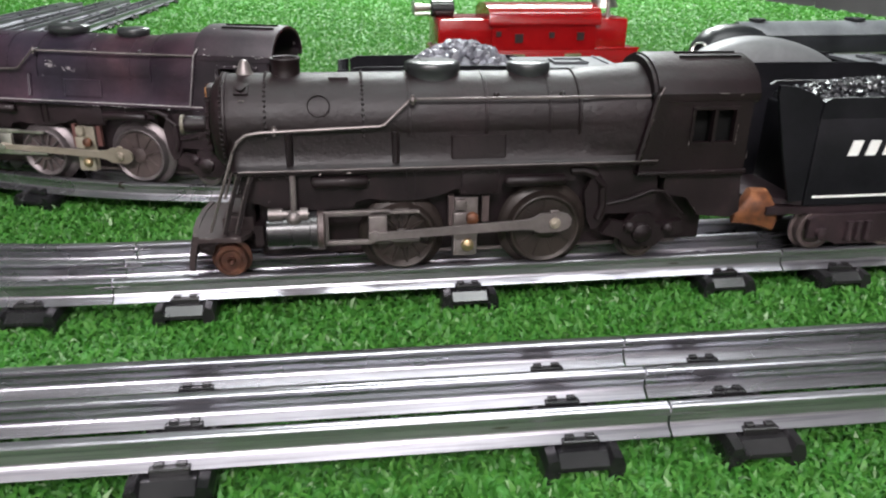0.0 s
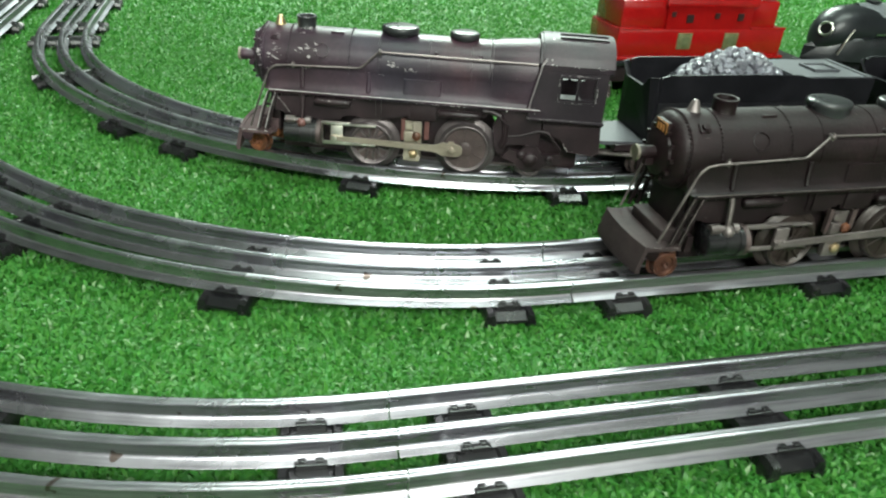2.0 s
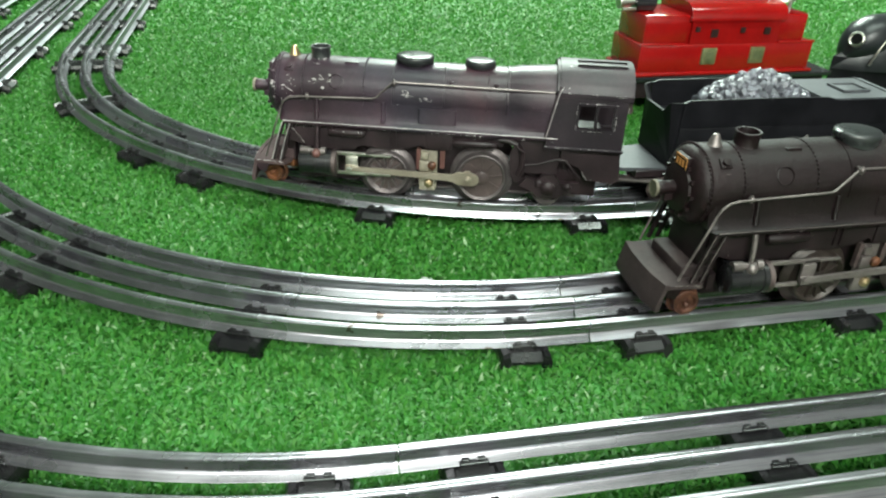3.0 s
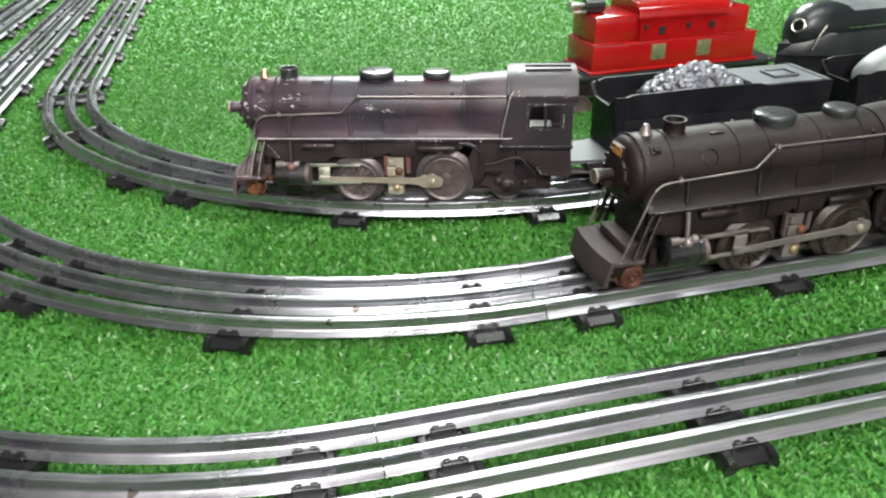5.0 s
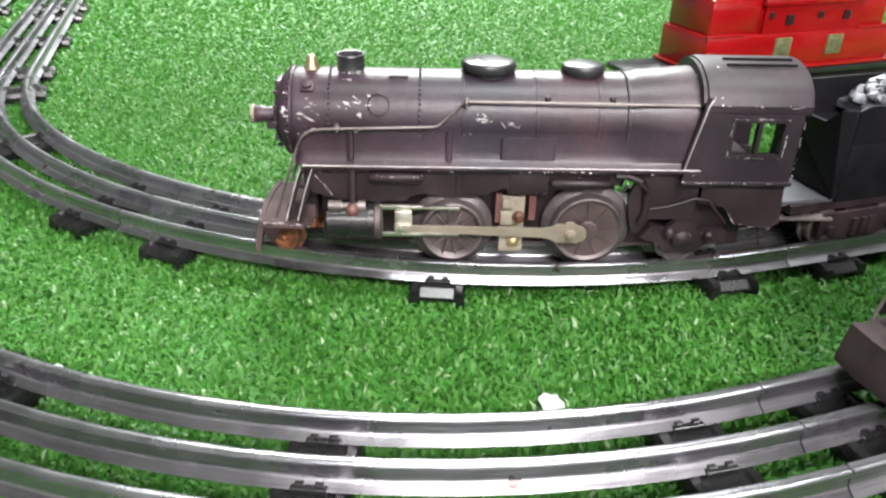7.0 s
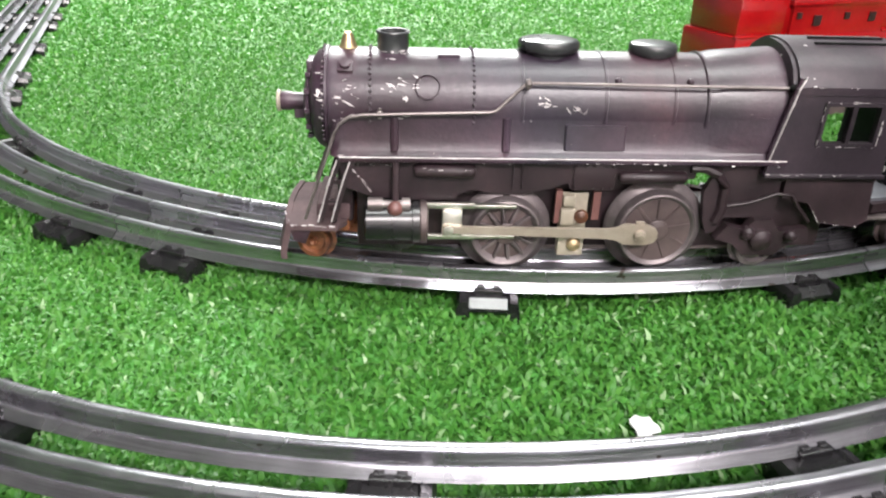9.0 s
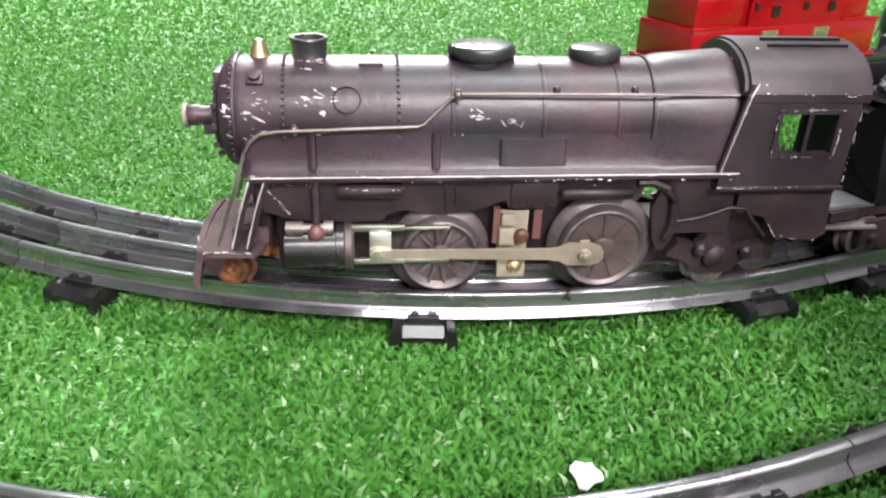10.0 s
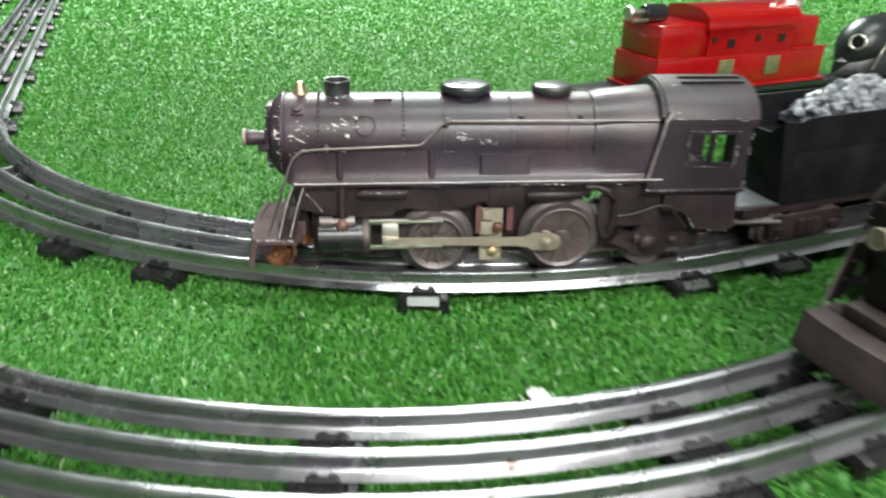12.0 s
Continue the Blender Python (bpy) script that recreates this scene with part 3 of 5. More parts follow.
        for q, z in (wall if plate else ((0.86, 0.0780), (0.78, 0.0815), (0.74, 0.0832), (0.78, 0.0844), (0.92, 0.0853), (0.99, 0.0861))) + ((1.0, 0.0872), (0.985, 0.0881), (0.94, 0.0886), (0.84, 0.0889), (0.4, 0.0891), (0.02, 0.0892)):
            rings.append([Vector((x + a * q * math.cos(2 * math.pi * k / 32), a * 0.88 * q * math.sin(2 * math.pi * k / 32), z + c - 0.0884)) for k in range(32)])
        loft(bm, rings)
        part("steam_dome", bm, M["dome"], rt, "dark low dome with a wide flat lid")
    bm = new_bm()
    box(bm, 0.0140, 0.0208, -0.0068, -0.0052, 0.0832, 0.0846, 0.0003)
    part("step_plate", bm, P, rt)
    bm = new_bm()
    for x, ang in ((-0.0145, 40), ):
        c = on_boiler(x, ang, 0.0160)
        box(bm, -0.0024, 0.0024, -0.0022, 0.0022, -0.0004, 0.0014, 0.0004)
        lathe(bm, [(0.0, 0.0018), (0.0026, 0.0016), (0.0028, 0.0)], (0, 0, 0), "z", 14)
        bm.transform(Matrix.Translation(c) @ Matrix.Rotation(radians(ang), 4, "X"))
    part("check_valve", bm, P, rt)
    bm = new_bm()
    c = on_boiler(0.0106, 62, 0.0162)
    lathe(bm, [(-0.0010, 0.0040), (0.0005, 0.0040), (0.0006, 0.0037), (0.0003, 0.0035), (-0.0012, 0.0035)], (0, 0, 0), "z", 24)
    bm.transform(Matrix.Translation(c) @ Matrix.Rotation(radians(62), 4, "X"))
    part("hatch_cover", bm, P, rt)
    if not plate:
        g = random.Random(11)
        bm = new_bm()
        for cx, ang, sx, sa, count in ((-0.0145, 72, 0.0040, 16, 12), (0.0035, 62, 0.0050, 16, 15), (0.0485, 78, 0.0030, 5, 9), (0.0590, 84, 0.0055, 3, 8), (0.0420, 100, 0.0030, 6, 3), (0.0, 20, 0.010, 16, 4), (-0.012, 100, 0.004, 10, 4), (0.002, 96, 0.002, 8, 4), (-0.022, 60, 0.001, 40, 10)):
            for k in range(count):
                x, a = cx + g.gauss(0, sx * 0.5), ang + g.gauss(0, sa * 0.5)
                w, h = min(g.expovariate(1 / 0.00045), 0.0014) + 0.00015, min(g.expovariate(1 / 1.3), 4.0) + 0.4
                turn = g.uniform(-0.4, 1.6)
                n = 11
                ring = []
                for i in range(n):
                    q = 2 * math.pi * i / n
                    u, v = w * g.uniform(0.3, 1.3) * math.cos(q), h * g.uniform(0.3, 1.3) * math.sin(q)
                    ring.append((x + u + turn * v * 0.0004, a + v))
                rr = 0.0165 if x < 0.1 else 0.0188
                loft(bm, [[on_boiler(p, q, rr - 0.0002) for p, q in ring], [on_boiler(p, q, rr + 0.00008) for p, q in ring]])
        tagged(part("chipped_paint", bm, M["chip"], rt, "pale spots where paint chipped off"), kind="stuff")
    # builder's plate and raised rib on the side
    bm = new_bm()
    loft(bm, [[Vector((x, y + d, z)) for x, d in ((0.0540, 0.0020), (0.0540, -0.0004), (0.0545, -0.0008), (0.0730, -0.0008), (0.0735, -0.0004), (0.0735, 0.0020))] for z, y in ((0.0578, -0.0176), (0.0610, -0.0170), (0.0655, -0.0166))])
    part("side_plate", bm, P, rt)
    for x in (0.0005, 0.0355):
        bm = new_bm()
        tube(bm, [(x, -0.0163, 0.0672), (x, -0.0167, 0.0650), (x, -0.0173, 0.0595), (x, -0.0181, 0.0570)], 0.0013)
        part("side_pipe", bm, P, rt)
    # hand rails, both sides, with their stanchions
    for s in (1, -1):
        bm = new_bm()
        y = -0.0174
        path = [(0.1240, -0.0174, 0.0784), (0.0415, y + 0.0010, 0.0784), (0.0400, y, 0.0780), (0.0318, y - 0.0008, 0.0702), (0.0300, y - 0.0010, 0.0697), (-0.0090, y - 0.0012, 0.0684), (-0.0135, y - 0.0012, 0.0676), (-0.0165, y - 0.0012, 0.0652), (-0.0182, y - 0.0012, 0.0618), (-0.0202, y - 0.0012, 0.0560), (-0.0282, y - 0.0004, 0.0335)]
        tube(bm, [(a, s * b2, c2) for a, b2, c2 in path], 0.00052)
        hr = part("hand_rail", bm, M["wire"], rt, "thin grey wire hand rail bent down to the pilot")
        for x, z in ((-0.0040, 0.0686), (0.0412, 0.0784)):
            bm = new_bm()
            ball(bm, (x, s * -0.0176, z), 0.0012, 10)
            tube(bm, [(x, s * -0.0150, z + 0.0004), (x, s * -0.0178, z)], 0.0007)
            tube(bm, [(x, s * -0.0178, z - 0.0016), (x, s * -0.0176, z + 0.0016)], 0.0006)
            part("stanchion", bm, M["wire"], hr)
        for x in (0.0700, 0.0930):
            bm = new_bm()
            c = on_boiler(x, s * 52, 0.0166)
            ball(bm, c, 0.0012, 10)
            part("boiler_stud", bm, P, rt)
        bm = new_bm()
        ball(bm, (0.1240, s * 0.0186, 0.0786), 0.0015, 12)
        part("rail_socket", bm, M["dark"], hr)
    # running boards, skirts with arches, and the frame between the wheels
    for s in (1, -1):
        bm = new_bm()
        box(bm, -0.0165, 0.1260, *sorted((s * 0.012, s * 0.0208)), 0.0540, 0.0556, 0.0004)
        part("running_board", bm, P, rt)
        low = [(-0.0165, 0.0545), (-0.0165, 0.0500), (-0.0145, 0.0440), (-0.006, 0.0410), (0.012, 0.0400), (0.0200, 0.0402), (0.0215, 0.0425), (0.0260, 0.0438), (0.0300, 0.0430), (0.0375, 0.0422), (0.0450, 0.0428), (0.0510, 0.0442), (0.0560, 0.0462)]
        low += [(0.0570, 0.0462), (0.0580, 0.0438), (0.0720, 0.0438), (0.0725, 0.0480)]
        if s < 0 or plate:
            low += [(0.0985, 0.0480), (0.0990, 0.0512), (0.1030, 0.0514), (0.1046, 0.0488), (0.1036, 0.0462), (0.1024, 0.0435), (0.1040, 0.0330), (0.1060, 0.0285), (0.1085, 0.0290), (0.1110, 0.0345), (0.1280, 0.0345), (0.1280, 0.0545)]
        else:
            low += [(0.0960, 0.0480), (0.0965, 0.0525), (0.1250, 0.0525), (0.1260, 0.0345), (0.1280, 0.0345), (0.1280, 0.0545)]
        bm = new_bm()
        prism(bm, low, *sorted((s * 0.0150, s * 0.0172)))
        part("side_skirt", bm, L, rt)
        for x0, x1, z in ((0.0065, 0.0265, 0.0505), (0.0725, 0.0955, 0.0490)):
            bm = new_bm()
            lathe(bm, [(x0, 0.0), (x0 + 0.0004, 0.0014), (x0 + 0.0014, 0.0021), (x1 - 0.0014, 0.0021), (x1 - 0.0004, 0.0014), (x1, 0.0)], (0, s * 0.0186, z), "x", 16)
            part("air_tank", bm, L, rt)
        bm = new_bm()
        for x in (0.0385, 0.0415):
            box(bm, x, x + 0.0010, *sorted((s * 0.0168, s * 0.0180)), 0.0445, 0.0535)
        box(bm, 0.0582, 0.0718, *sorted((s * 0.0168, s * 0.0180)), 0.0440, 0.0532, 0.0003)
        for k in range(5):
            for z in (0.0448, 0.0522):
                ball(bm, (0.0592 + 0.0029 * k, s * 0.0180, z), 0.00042, 6)
        part("bracket", bm, L, rt)
        bm = new_bm()
        tube(bm, [(0.0965, s * 0.0176, 0.0520), (0.1010, s * 0.0178, 0.0520), (0.1060, s * 0.0180, 0.0500), (0.1090, s * 0.0180, 0.0455), (0.1095, s * 0.0178, 0.0380), (0.1080, s * 0.0176, 0.0330)], 0.0016)
        part("injector_pipe", bm, L, rt)
        bm = new_bm()
        tube(bm, [(0.1090, s * 0.0176, 0.0385), (0.1180, s * 0.0178, 0.0400), (0.1270, s * 0.0182, 0.0435), (0.1320, s * 0.0184, 0.0430), (0.1350, s * 0.0184, 0.0390), (0.1400, s * 0.0184, 0.0335)], 0.0007)
        part("drain_pipe", bm, L, rt)
    bm = new_bm()
    box(bm, -0.012, 0.0965, -0.0108, 0.0108, 0.0205, 0.0560, 0.001)
    box(bm, 0.0960, 0.1245, -0.0108, 0.0108, 0.0205, 0.0560 if plate else 0.0330, 0.001)
    box(bm, 0.1240, 0.150, -0.0108, 0.0108, 0.0205, 0.0560, 0.001)
    part("motor_frame", bm, L, rt)
    bm = new_bm()
    rings = []
    for x, f in ((-0.0195, 0.90), (-0.0180, 0.985), (-0.0160, 1.0), (0.098, 1.0), (0.101, 1.03), (0.104, 1.075), (0.1235, 1.175)):
        rings.append([Vector((x, yy * (f if f < 1 else 1 + (f - 1) * (0.15 if zz < 0.0556 else 0.45 if zz < 0.058 else 1.0)), zz)) for yy, zz in ((-0.0203, 0.0553), (-0.0188, 0.0559), (-0.0177, 0.0575), (-0.0169, 0.0605), (-0.0165, 0.0650), (-0.0163, 0.0690), (0.0163, 0.0690), (0.0165, 0.0650), (0.0169, 0.0605), (0.0177, 0.0575), (0.0188, 0.0559), (0.0203, 0.0553))])
    loft(bm, rings)
    part("boiler_saddle", bm, P, rt)
    # cab
    cab_shell(rt, P if plate else M["cab_shade"], L, plate)
    # pilot: a low flat deck with a bowed front plate, and its struts
    bm = new_bm()
    plan = [(-0.0362, 0.0), (-0.0358, -0.010), (-0.0344, -0.0192), (-0.0180, -0.0200), (-0.0150, -0.0150), (-0.0150, 0.0150), (-0.0180, 0.0200), (-0.0344, 0.0192), (-0.0358, 0.010)]
    loft(bm, [[Vector((x, y, z)) for x, y in plan] for z in (0.0300, 0.0312, 0.0317)])
    pilot = part("pilot", bm, M["dusty"] if plate else M["matt_deck"], rt, "low flat pilot deck with worn edges")
    bm = new_bm()
    box(bm, -0.0250, -0.0140, -0.0130, 0.0130, 0.0312, 0.0368, 0.0008)
    part("deck_step", bm, M["dusty"] if plate else M["matt_deck"], pilot)
    bm = new_bm()
    box(bm, -0.0180, -0.0130, -0.0125, 0.0125, 0.0300, 0.0560, 0.0010)
    part("pilot_bracket", bm, L, pilot)
    for s in (1, -1):
        bm = new_bm()
        prism(bm, [(-0.0332, 0.0306), (-0.0322, 0.0262), (-0.0285, 0.0250), (-0.0262, 0.0306)], *sorted((s * 0.0176, s * 0.0191)))
        part("pilot_cheek", bm, P, pilot)
    bm = new_bm()
    rings = []
    front = [(-0.0362, 0.0), (-0.0358, -0.010), (-0.0344, -0.0192)]
    lip = front + [(x + 0.0020, y) for x, y in front[::-1]] + [(x + 0.0020, -y) for x, y in front[1:]] + [(x, -y) for x, y in front[:0:-1]]
    for z, g2 in ((0.0195, -0.0022), (0.0215, -0.0024), (0.0260, -0.0014), (0.0308, -0.0002), (0.0324, 0.0001)):
        rings.append([Vector((x + g2, y, z)) for x, y in lip])
    loft(bm, rings)
    part("cowcatcher", bm, M["dusty"] if plate else M["matt_deck"], pilot, "bowed front plate of the pilot")
    for s in (1, -1):
        for dx in (0.0, 0.0042):
            bm = new_bm()
            x = -0.0165 + dx
            rings = []
            for xx, z in ((x, 0.0545), (x - 0.0030, 0.0460), (x - 0.0066, 0.0335)):
                rings.append([Vector((xx + a, s * bq, z)) for a, bq in ((-0.0008, 0.0188), (0.0008, 0.0188), (0.0008, 0.0204), (-0.0008, 0.0204))])
            loft(bm, rings)
            part("ladder_rail", bm, L, rt)
        bm = new_bm()
        for z in (0.0400, 0.0465):
            xx = -0.0165 - (0.0545 - z) * 0.31
            box(bm, xx, xx + 0.0042, *sorted((s * 0.0190, s * 0.0202)), z, z + 0.0010)
        part("ladder_step", bm, L, rt)
    # cylinders, slide bars, cross heads and rods
    for s in (1, -1):
        bm = new_bm()
        lathe(bm, [(-0.0090, 0.0), (-0.0090, 0.0052), (-0.0084, 0.0062), (0.0062, 0.0062), (0.0064, 0.0068), (0.0086, 0.0068), (0.0090, 0.0)], (0, s * 0.0196, 0.0335), "x", 28)
        box(bm, -0.0082, 0.0060, *sorted((s * 0.0130, s * 0.0225)), 0.0380, 0.0405, 0.0005)
        cyl = part("cylinder", bm, M["tie"], rt, "black cylinder")
        bm = new_bm()
        lathe(bm, [(0.0086, 0.0), (0.0086, 0.0066), (0.0090, 0.0070), (0.0108, 0.0070), (0.0112, 0.0064), (0.0112, 0.0)], (0, s * 0.0196, 0.0335), "x", 28)
        part("cylinder_cover", bm, M["wheel"], cyl, "brown stained rear cylinder cover")
        bm = new_bm()
        lathe(bm, [(-0.0078, 0.0), (-0.0078, 0.0022), (-0.0030, 0.0022), (-0.0030, 0.0014), (0.0030, 0.0014), (0.0030, 0.0022), (0.0056, 0.0022), (0.0056, 0.0)], (0, s * 0.0215, 0.0403), "x", 14)
        part("valve_chest", bm, M["wire"], cyl, "worn bare metal valve chest")
        bm = new_bm()
        ball(bm, (0.0008, s * 0.0226, 0.0392), 0.0026, 12)
        part("steam_chest_knob", bm, M[bulb_mat], cyl)
        bm = new_bm()
        tube(bm, [(0.0010, s * 0.0190, 0.0545), (0.0010, s * 0.0205, 0.0480), (0.0008, s * 0.0215, 0.0400)], 0.0011)
        part("steam_pipe", bm, M["wire"] if plate else L, cyl)
        bm = new_bm()
        y0, y1 = sorted((s * 0.0190, s * 0.0206))
        box(bm, 0.0090, 0.0265 + stroke * 0.7, y0, y1, 0.0384, 0.0403, 0.0002)
        box(bm, 0.0090, 0.0265 + stroke * 0.7, y0, y1, 0.0275, 0.0292, 0.0002)
        box(bm, 0.0090, 0.0115, y0, y1, 0.0292, 0.0384)
        box(bm, 0.0262, 0.0400 + stroke * 0.4, y0, y1 - s * 0.0003, 0.0386, 0.0397, 0.0002)
        box(bm, 0.0262, 0.0400 + stroke * 0.4, y0, y1 - s * 0.0003, 0.0278, 0.0289, 0.0002)
        part("slide_bar", bm, M[guide_mat], rt, "dull nickel slide bars")
        bm = new_bm()
        box(bm, 0.0160 + stroke, 0.0225 + stroke, *sorted((s * 0.0195, s * 0.0214)), 0.0292, 0.0382, 0.0004)
        lathe(bm, [(0.0, 0.0016), (s * 0.0012, 0.0016), (s * 0.0014, 0.0)], (0.0180 + stroke, s * 0.0222, 0.0318), "y", 12)
        part("cross_head", bm, M[guide_mat], rt)
        bm = new_bm()
        zr, ze = 0.0318 - lift * 0.25, 0.0303 + lift
        top, bot = [], []
        for x, h in ((0.0160, 0.0014), (0.0175, 0.0019), (0.0205, 0.0012), (0.0700, 0.0017), (0.0735, 0.0022), (0.0762, 0.0036), (0.0835, 0.0036), (0.0862, 0.0026), (0.0872, 0.0012)):
            z = zr + (ze - zr) * (x - 0.018) / 0.0632
            top.append((x + stroke, z + h))
            bot.append((x + stroke, z - h))
        prism(bm, top + bot[::-1], *sorted((s * 0.0214, s * 0.0228)))
        box(bm, 0.0795 + stroke, 0.0826 + stroke, *sorted((s * 0.0214, s * 0.0226)), ze + 0.0034, ze + 0.0047, 0.0003)
        # The second engine's nickel rod is greyed to hold its shade.
        rod = part("main_rod", bm, M["wire" if plate else "rod"], rt, "nickel main rod greyed for shade" if plate else "yellowed nickel main rod")
        bm = new_bm()
        lathe(bm, [(0.0, 0.0), (0.0, 0.0021), (s * 0.0014, 0.0019), (s * 0.0016, 0.0010), (s * 0.0020, 0.0009), (s * 0.0021, 0.0)], (0.0812 + stroke, s * 0.0226, ze), "y", 14)
        part("crank_pin", bm, M["rod"], rod)
        bm = new_bm()
        box(bm, 0.0552, 0.0640, *sorted((s * 0.0150, s * 0.0182)), 0.0205, 0.0300, 0.0004)
        box(bm, 0.0552, 0.0602, *sorted((s * 0.0150, s * 0.0186)), 0.0318, 0.0375, 0.0005)
        box(bm, 0.0558, 0.0598, *sorted((s * 0.0150, s * 0.0182)), 0.0382, 0.0422, 0.0005)
        box(bm, 0.0552, 0.0645, *sorted((s * 0.0148, s * 0.0160)), 0.0205, 0.0425, 0.0003)
        bp = part("brush_plate", bm, M["wire" if plate else "cream"], rt, "motor brush plate with brass and copper screws")
        for x, z, metal in ((0.0605, 0.0250, "brass"), (0.0620, 0.0352, "rust")):
            bm = new_bm()
            lathe(bm, [(0.0, 0.0024), (s * 0.0012, 0.0022), (s * 0.0018, 0.0012), (s * 0.0020, 0.0)], (x, s * 0.0184, z), "y", 14)
            part("screw", bm, M[metal], bp, "brass screw" if metal == "brass" else "copper brush screw")
        bm = new_bm()
        box(bm, 0.0535, 0.0555, *sorted((s * 0.0148, s * 0.0170)), 0.0320, 0.0435)
        box(bm, 0.0660, 0.0685, *sorted((s * 0.0148, s * 0.0165)), 0.0330, 0.0430)
        part("brush_arm", bm, M["wheel" if plate else "maroon"], rt, "coppery brush arm")
        drive_wheel(rt, 0.0375, s, 0.0120, 12, "wheel_shade" if plate else "tyre")
        drive_wheel(rt, 0.0885, s, 0.0134, 9, "wheel_shade" if plate else "tyre", 0.0007)
        pilot_set.append(small_wheel(rt, -0.0224, s, 0.0058, M[pilot_mat], "rusty pilot wheel", 0.0185))
        small_wheel(rt, 0.1240, s, 0.0066, M["wheel_shade" if plate else "tyre"], "small trailing wheel", 0.0180)
        bm = new_bm()
        prism(bm, [(0.1085, 0.0275), (0.1120, 0.0325), (0.1180, 0.0310), (0.1210, 0.0345), (0.1270, 0.0345), (0.1300, 0.0305), (0.1400, 0.0315), (0.1410, 0.0265), (0.1340, 0.0255), (0.1300, 0.0215), (0.1190, 0.0215), (0.1150, 0.0255)], *sorted((s * 0.0160, s * 0.0196)))
        for x, z, q in ((0.1190, 0.0300, 0.0024), (0.1240, 0.0275, 0.0040), (0.1340, 0.0290, 0.0022)):
            lathe(bm, [(s * 0.0190, q), (s * 0.0212, q * 0.9), (s * 0.0222, q * 0.45), (s * 0.0223, 0.0)], (x, 0, z), "y", 14)
        part("trailing_truck", bm, L, rt, "dark trailing truck side frame")
    bm = new_bm()
    lathe(bm, [(-0.017, 0.0015), (0.017, 0.0015)], (-0.0224, 0, H + 0.0058), "y", 10)
    box(bm, -0.0240, -0.0060, -0.006, 0.006, 0.0215, 0.0250)
    box(bm, -0.0135, -0.0105, -0.0165, 0.0165, 0.0270, 0.0345)
    pilot_set.append(part("pilot_truck", bm, L if plate else M[pilot_mat], rt))
    swing = Matrix.Translation((-0.0224, truck_shift, 0)) @ Matrix.Rotation(radians(truck_turn), 4, "Z") @ Matrix.Translation((0.0224, 0, 0))
    for ob in pilot_set:
        ob.data.transform(swing)
    bm = new_bm()
    box(bm, 0.0300, 0.1400, -0.0095, 0.0095, 0.0190, 0.0215)
    box(bm, 0.140, 0.190, -0.0035, 0.0035, 0.0275, 0.0288, 0.0003)
    part("draw_bar", bm, M["wire"], rt)
    # paint rubbed through along the edges
    g = random.Random(21 if plate else 8)
    bm = new_bm()
    amount = 0.25 if plate else 0.8
    edges = [([(-0.0165, -0.0208, 0.0556), (0.1260, -0.0208, 0.0556)], 60), ([(-0.0165, -0.0208, 0.0541), (0.1260, -0.0208, 0.0541)], 20),
             ([(0.1198, -0.0213, 0.0560), (0.1243, -0.0213, 0.0790), (0.1260, -0.0204, 0.0820)], 60),
             ([(0.1342, -0.0208, 0.0607), (0.1538, -0.0208, 0.0607), (0.1538, -0.0208, 0.0749), (0.1342, -0.0208, 0.0749), (0.1342, -0.0208, 0.0607)], 36),
             ([(0.1595, -0.0203, 0.0520), (0.1595, -0.0203, 0.0780)], 14), ([(0.1280, -0.0206, 0.0795), (0.1600, -0.0206, 0.0795)], 12),
             ([(0.1195, -0.0214, 0.0512), (0.1596, -0.0214, 0.0512)], 18), ([(0.1606, -0.0183, 0.0340), (0.1570, -0.0183, 0.0315), (0.1440, -0.0183, 0.0330), (0.1385, -0.0183, 0.0400)], 9),
             ([(-0.0330, -0.0193, 0.0317), (-0.0180, -0.0201, 0.0317)], 26), ([(-0.0331, -0.0193, 0.0320), (-0.0357, -0.010, 0.0323)], 10),
             ([(-0.0173, -0.0205, 0.0545), (-0.0203, -0.0205, 0.0460), (-0.0239, -0.0205, 0.0335)], 48), ([(-0.0131, -0.0205, 0.0545), (-0.0161, -0.0205, 0.0460), (-0.0197, -0.0205, 0.0335)], 44),
             ([(-0.0060, -0.0173, 0.0420), (-0.0140, -0.0173, 0.0520), (0.0020, -0.0173, 0.0520)], 30),
             ([(0.0065, -0.0203, 0.0516), (0.0265, -0.0203, 0.0516)], 12), ([(-0.0080, -0.0226, 0.0406), (0.0060, -0.0226, 0.0406)], 34),
             ([(0.0048 * math.cos(a), 0.0048 * math.sin(a), 0.0902) for a in [0.5 * k for k in range(14)]], 16), ([(0.0052 * math.cos(a), 0.0052 * math.sin(a), 0.0848) for a in [3.6 + 0.3 * k for k in range(8)]], 10),
             ([(-0.0120, -0.0146, 0.0780), (-0.0170, -0.0146, 0.0780)], 5)]
    for pts, count in edges:
        worn_edge(bm, g, pts, max(1, int(count * amount)))
    for pts in edges[0][0], edges[2][0], edges[10][0], edges[11][0]:
        tube(bm, pts, 0.00016 if plate else 0.00024, 5)
    tagged(part("rubbed_edge", bm, M["wire" if plate else "chip"], rt, "bare metal where paint is rubbed off the edges"), kind="stuff")
    for c in rt.children_recursive:
        c.data.transform(Matrix.Translation((0, 0, -H)))
    return rt


